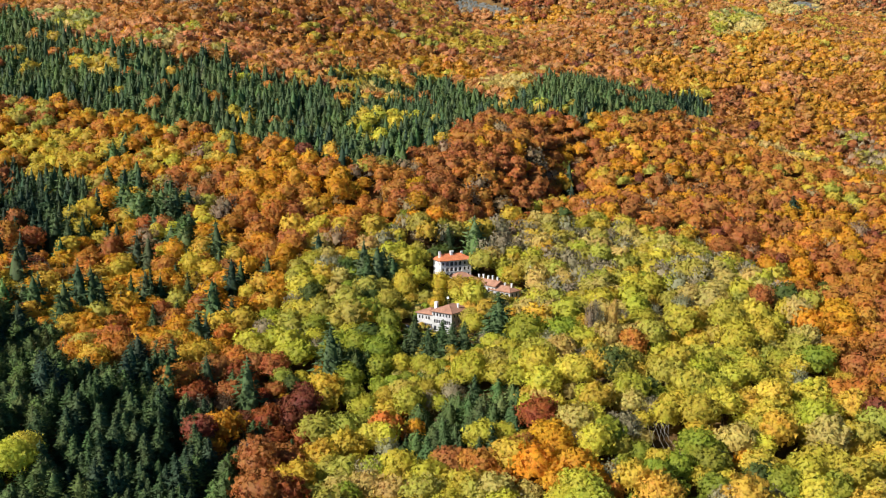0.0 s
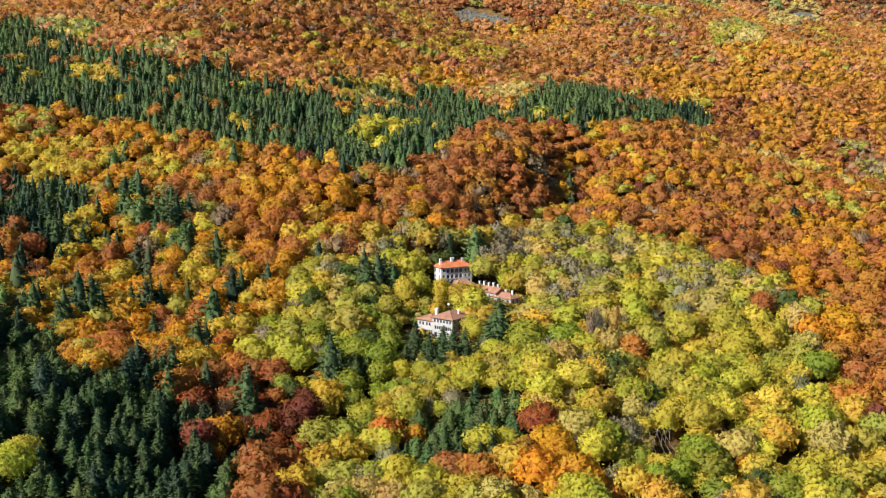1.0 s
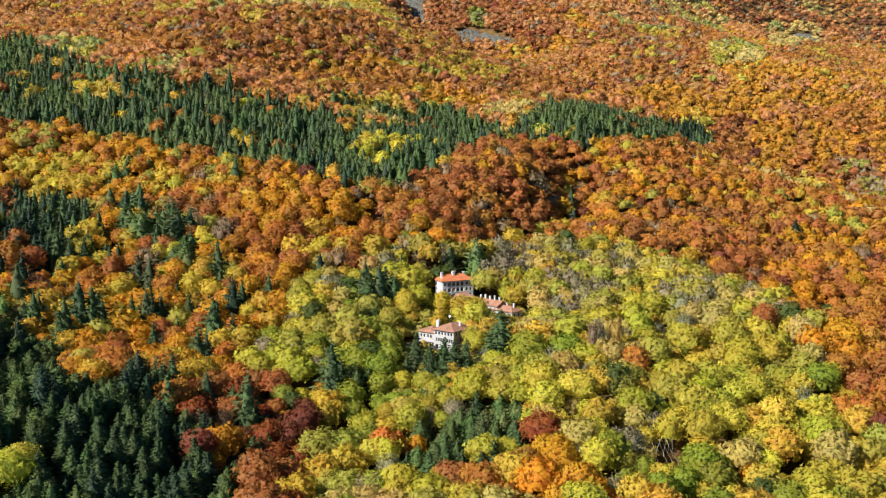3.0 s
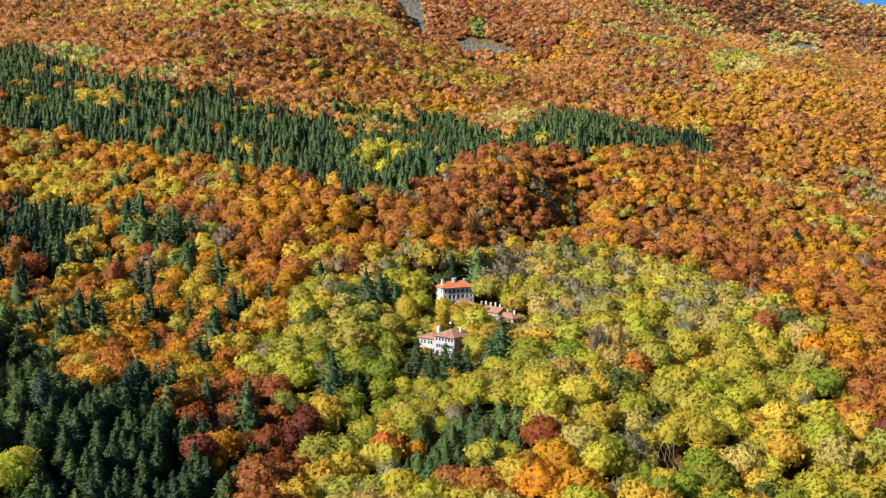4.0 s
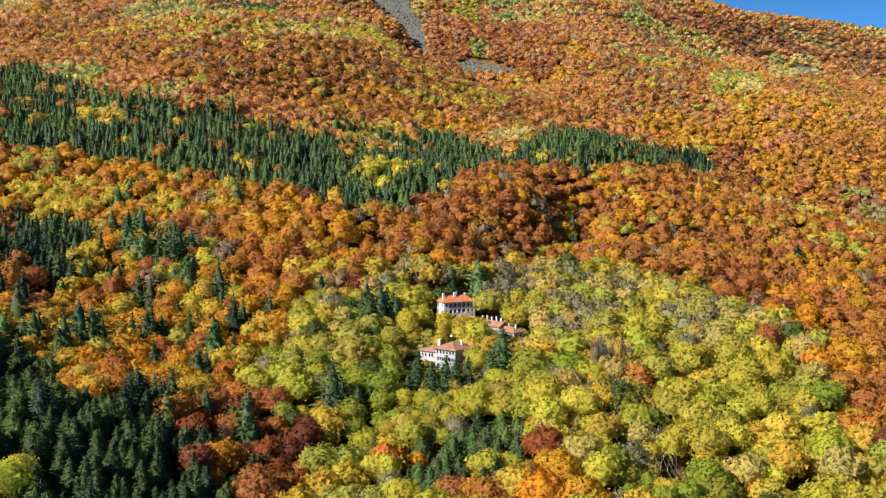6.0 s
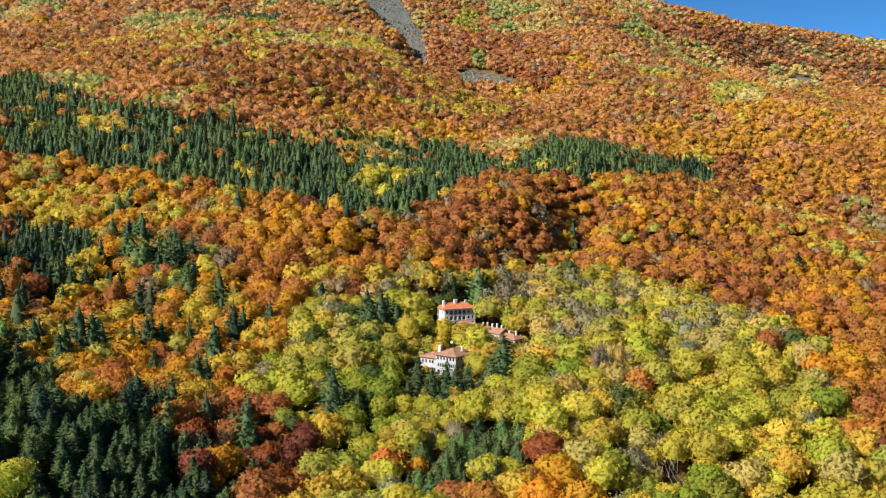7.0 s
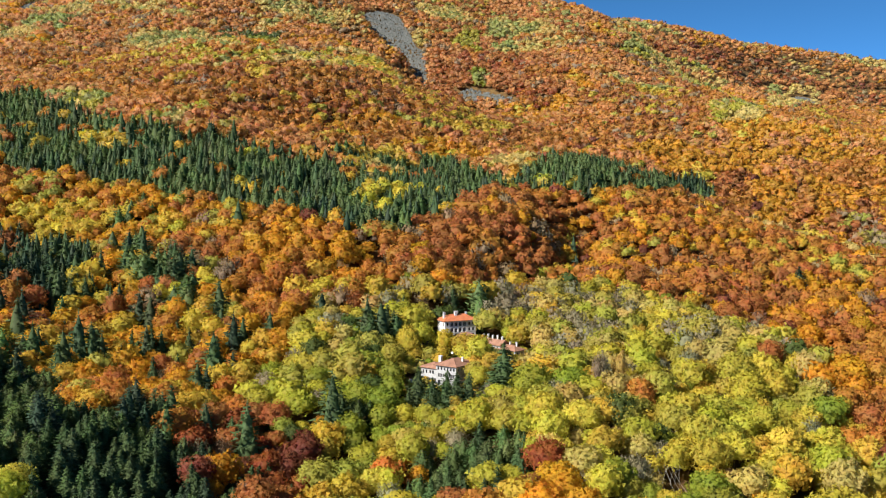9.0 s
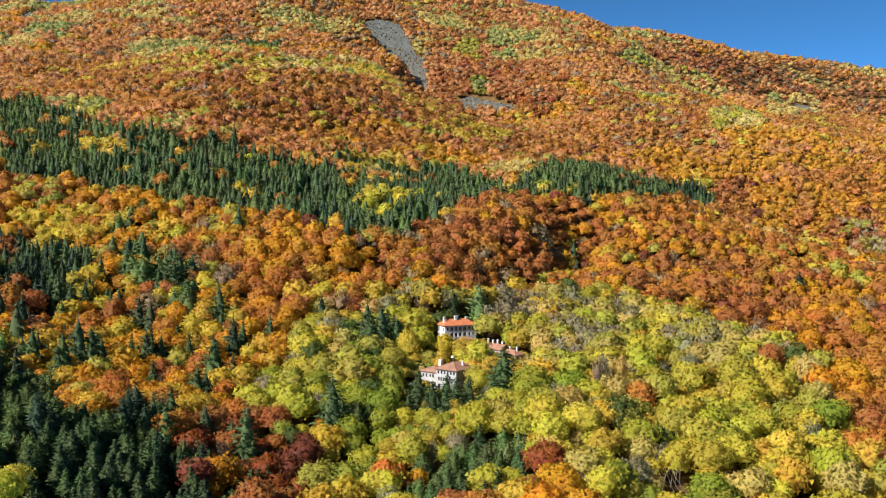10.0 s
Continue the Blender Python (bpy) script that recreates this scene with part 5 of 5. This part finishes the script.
shrub_kind = pick(shrub_xy[:, 0], shrub_xy[:, 1], dict(olive=4, green=3, lime=2, gold=2, straw=1.5, deep=1.2), rng.random(len(shrub_xy)))
joined("garden_shrubs", "low green and yellow shrubs round the houses", {**MIDDLE, "broad": BEYOND["broad"]}, shrub_xy, shrub_kind, 0.62)
joined("wall_shrubs", "low shrubs along the foot of the lower house", {**MIDDLE, "broad": FAR["broad"]}, foot, pick(foot[:, 0], foot[:, 1], dict(olive=4, green=3, gold=1, deep=2), rng.random(len(foot))), 0.24)
rest, rest_kinds = near[~single], kinds[~single]
fore = rest[:, 1] < 425
joined("foreground_woods", "dense autumn broad-leaved woods at the foot of the knoll", FRONT, rest[fore], rest_kinds[fore], 1.02, 0.65, 1.35)
joined("knoll_woods", "dense autumn broad-leaved woods on the knoll", MIDDLE, rest[~fore], rest_kinds[~fore], 1.02, 0.65, 1.35)
mid_xy = scatter(636, 870, 7.8)
joined("hill_woods", "dense autumn broad-leaved woods on the hills", FAR, mid_xy, species(mid_xy[:, 0], mid_xy[:, 1]), 0.9, 0.65, 1.35)
slope_xy = scatter(866, 1250, 7.9)
joined("slope_woods", "autumn broad-leaved woods at the mountain's foot", BEYOND, slope_xy, species(slope_xy[:, 0], slope_xy[:, 1]), 0.9, 0.65, 1.35)
far_xy = scatter(1245, 2250, 9.1)
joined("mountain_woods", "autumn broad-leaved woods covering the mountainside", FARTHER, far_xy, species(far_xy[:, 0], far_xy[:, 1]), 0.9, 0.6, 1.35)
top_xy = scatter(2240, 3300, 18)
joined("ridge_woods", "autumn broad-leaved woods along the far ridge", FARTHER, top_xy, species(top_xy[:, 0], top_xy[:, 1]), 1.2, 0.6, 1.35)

# the woods go on round about, out of sight of the valley's houses
round_xy = rng.uniform((-420, -260), (420, 225), (1600, 2))
joined("valley_woods", "autumn broad-leaved woods in the valley below", FARTHER, round_xy, species(round_xy[:, 0], round_xy[:, 1]), 0.9)
side_xy = rng.uniform((-1100, 225), (1100, 1700), (6000, 2))
side_xy = side_xy[np.abs(side_xy[:, 0]) > 0.475 * side_xy[:, 1] + 25]
joined("outer_woods", "autumn broad-leaved woods beyond the valley's sides", FARTHER, side_xy, species(side_xy[:, 0], side_xy[:, 1]), 1.5)

# tall trees on the bank over the great scree
bank = np.array([(-190, 2065), (-168, 1976), (-148, 1906), (-112, 1866), (-74, 1772)], float)
along = rng.uniform(0, 3.999, 46)
edge = along.astype(int)
bank_xy = bank[edge] + (bank[edge + 1] - bank[edge]) * (along - edge)[:, None] + rng.normal(0, 3.5, (46, 2)) - [4, 0]
joined("bank_woods", "tall autumn broad-leaved trees on the bank over the scree", FARTHER, bank_xy, pick(bank_xy[:, 0], bank_xy[:, 1], dict(gold=2, hazed_sorrel=3, rust=3, orange=2), rng.random(46)), 1.3)

# ---------------------------------------------------------------- scree on the mountainside
for poly in SCREES:
    px, py = np.array(poly).T
    n = int((np.ptp(px) * np.ptp(py)) / 7)
    q = np.stack([rng.uniform(px.min() - 6, px.max() + 6, n), rng.uniform(py.min() - 10, py.max() + 10, n)], 1)
    q = q[inside(q[:, 0], q[:, 1], poly)]
    cube = np.array([(x, y, z) for x in (-1, 1) for y in (-1, 1) for z in (-1, 1)], float)
    cf = np.array([(0, 1, 3, 2), (4, 6, 7, 5), (0, 4, 5, 1), (2, 3, 7, 6), (0, 2, 6, 4), (1, 5, 7, 3)])
    size = rng.uniform(0.8, 2.4, (len(q), 1, 1)) * rng.uniform(0.6, 1.2, (len(q), 1, 3))
    v = cube[None] * size * rng.uniform(0.7, 1.15, (len(q), 8, 3))
    v = v + np.stack([q[:, 0], q[:, 1], soil(q[:, 0], q[:, 1]) + 0.4], 1)[:, None]
    fc = (cf[None] + (np.arange(len(q)) * 8)[:, None, None]).reshape(-1, 4)
    tagged(new("scree", mesh_of("scree", v.reshape(-1, 3), fc, STONE)), "bare slope of grey boulders between the woods", "scree", kind="stuff")

# pale dead trunks leaning in a gap of the woods
for lean, dx in ((24, 0.0), (29, 2.4), (35, 5.0), (21, -3.4)):
    gone = tagged(new("dead_tree"), "pale bare dead trunk leaning in a gap", "tree", "leaning dead trunks")
    gx_, gy_ = 79.0 + dx, 331.0 + dx * 0.6
    gone.matrix_world = pose(gx_, gy_, float(soil(gx_, gy_)), 0, -lean, 0)
    tk = new("trunk", trunk_mesh("trunk", 14.0, 0.10, 0, PALE_BARK, tr))
    tk.parent = gone
    tk = new("branch", trunk_mesh("branch", 5.0, 0.07, 2, PALE_BARK, tr))
    tk.parent = gone
    tk.matrix_local = pose(0, 0, 8.0, 0, 38, 20)
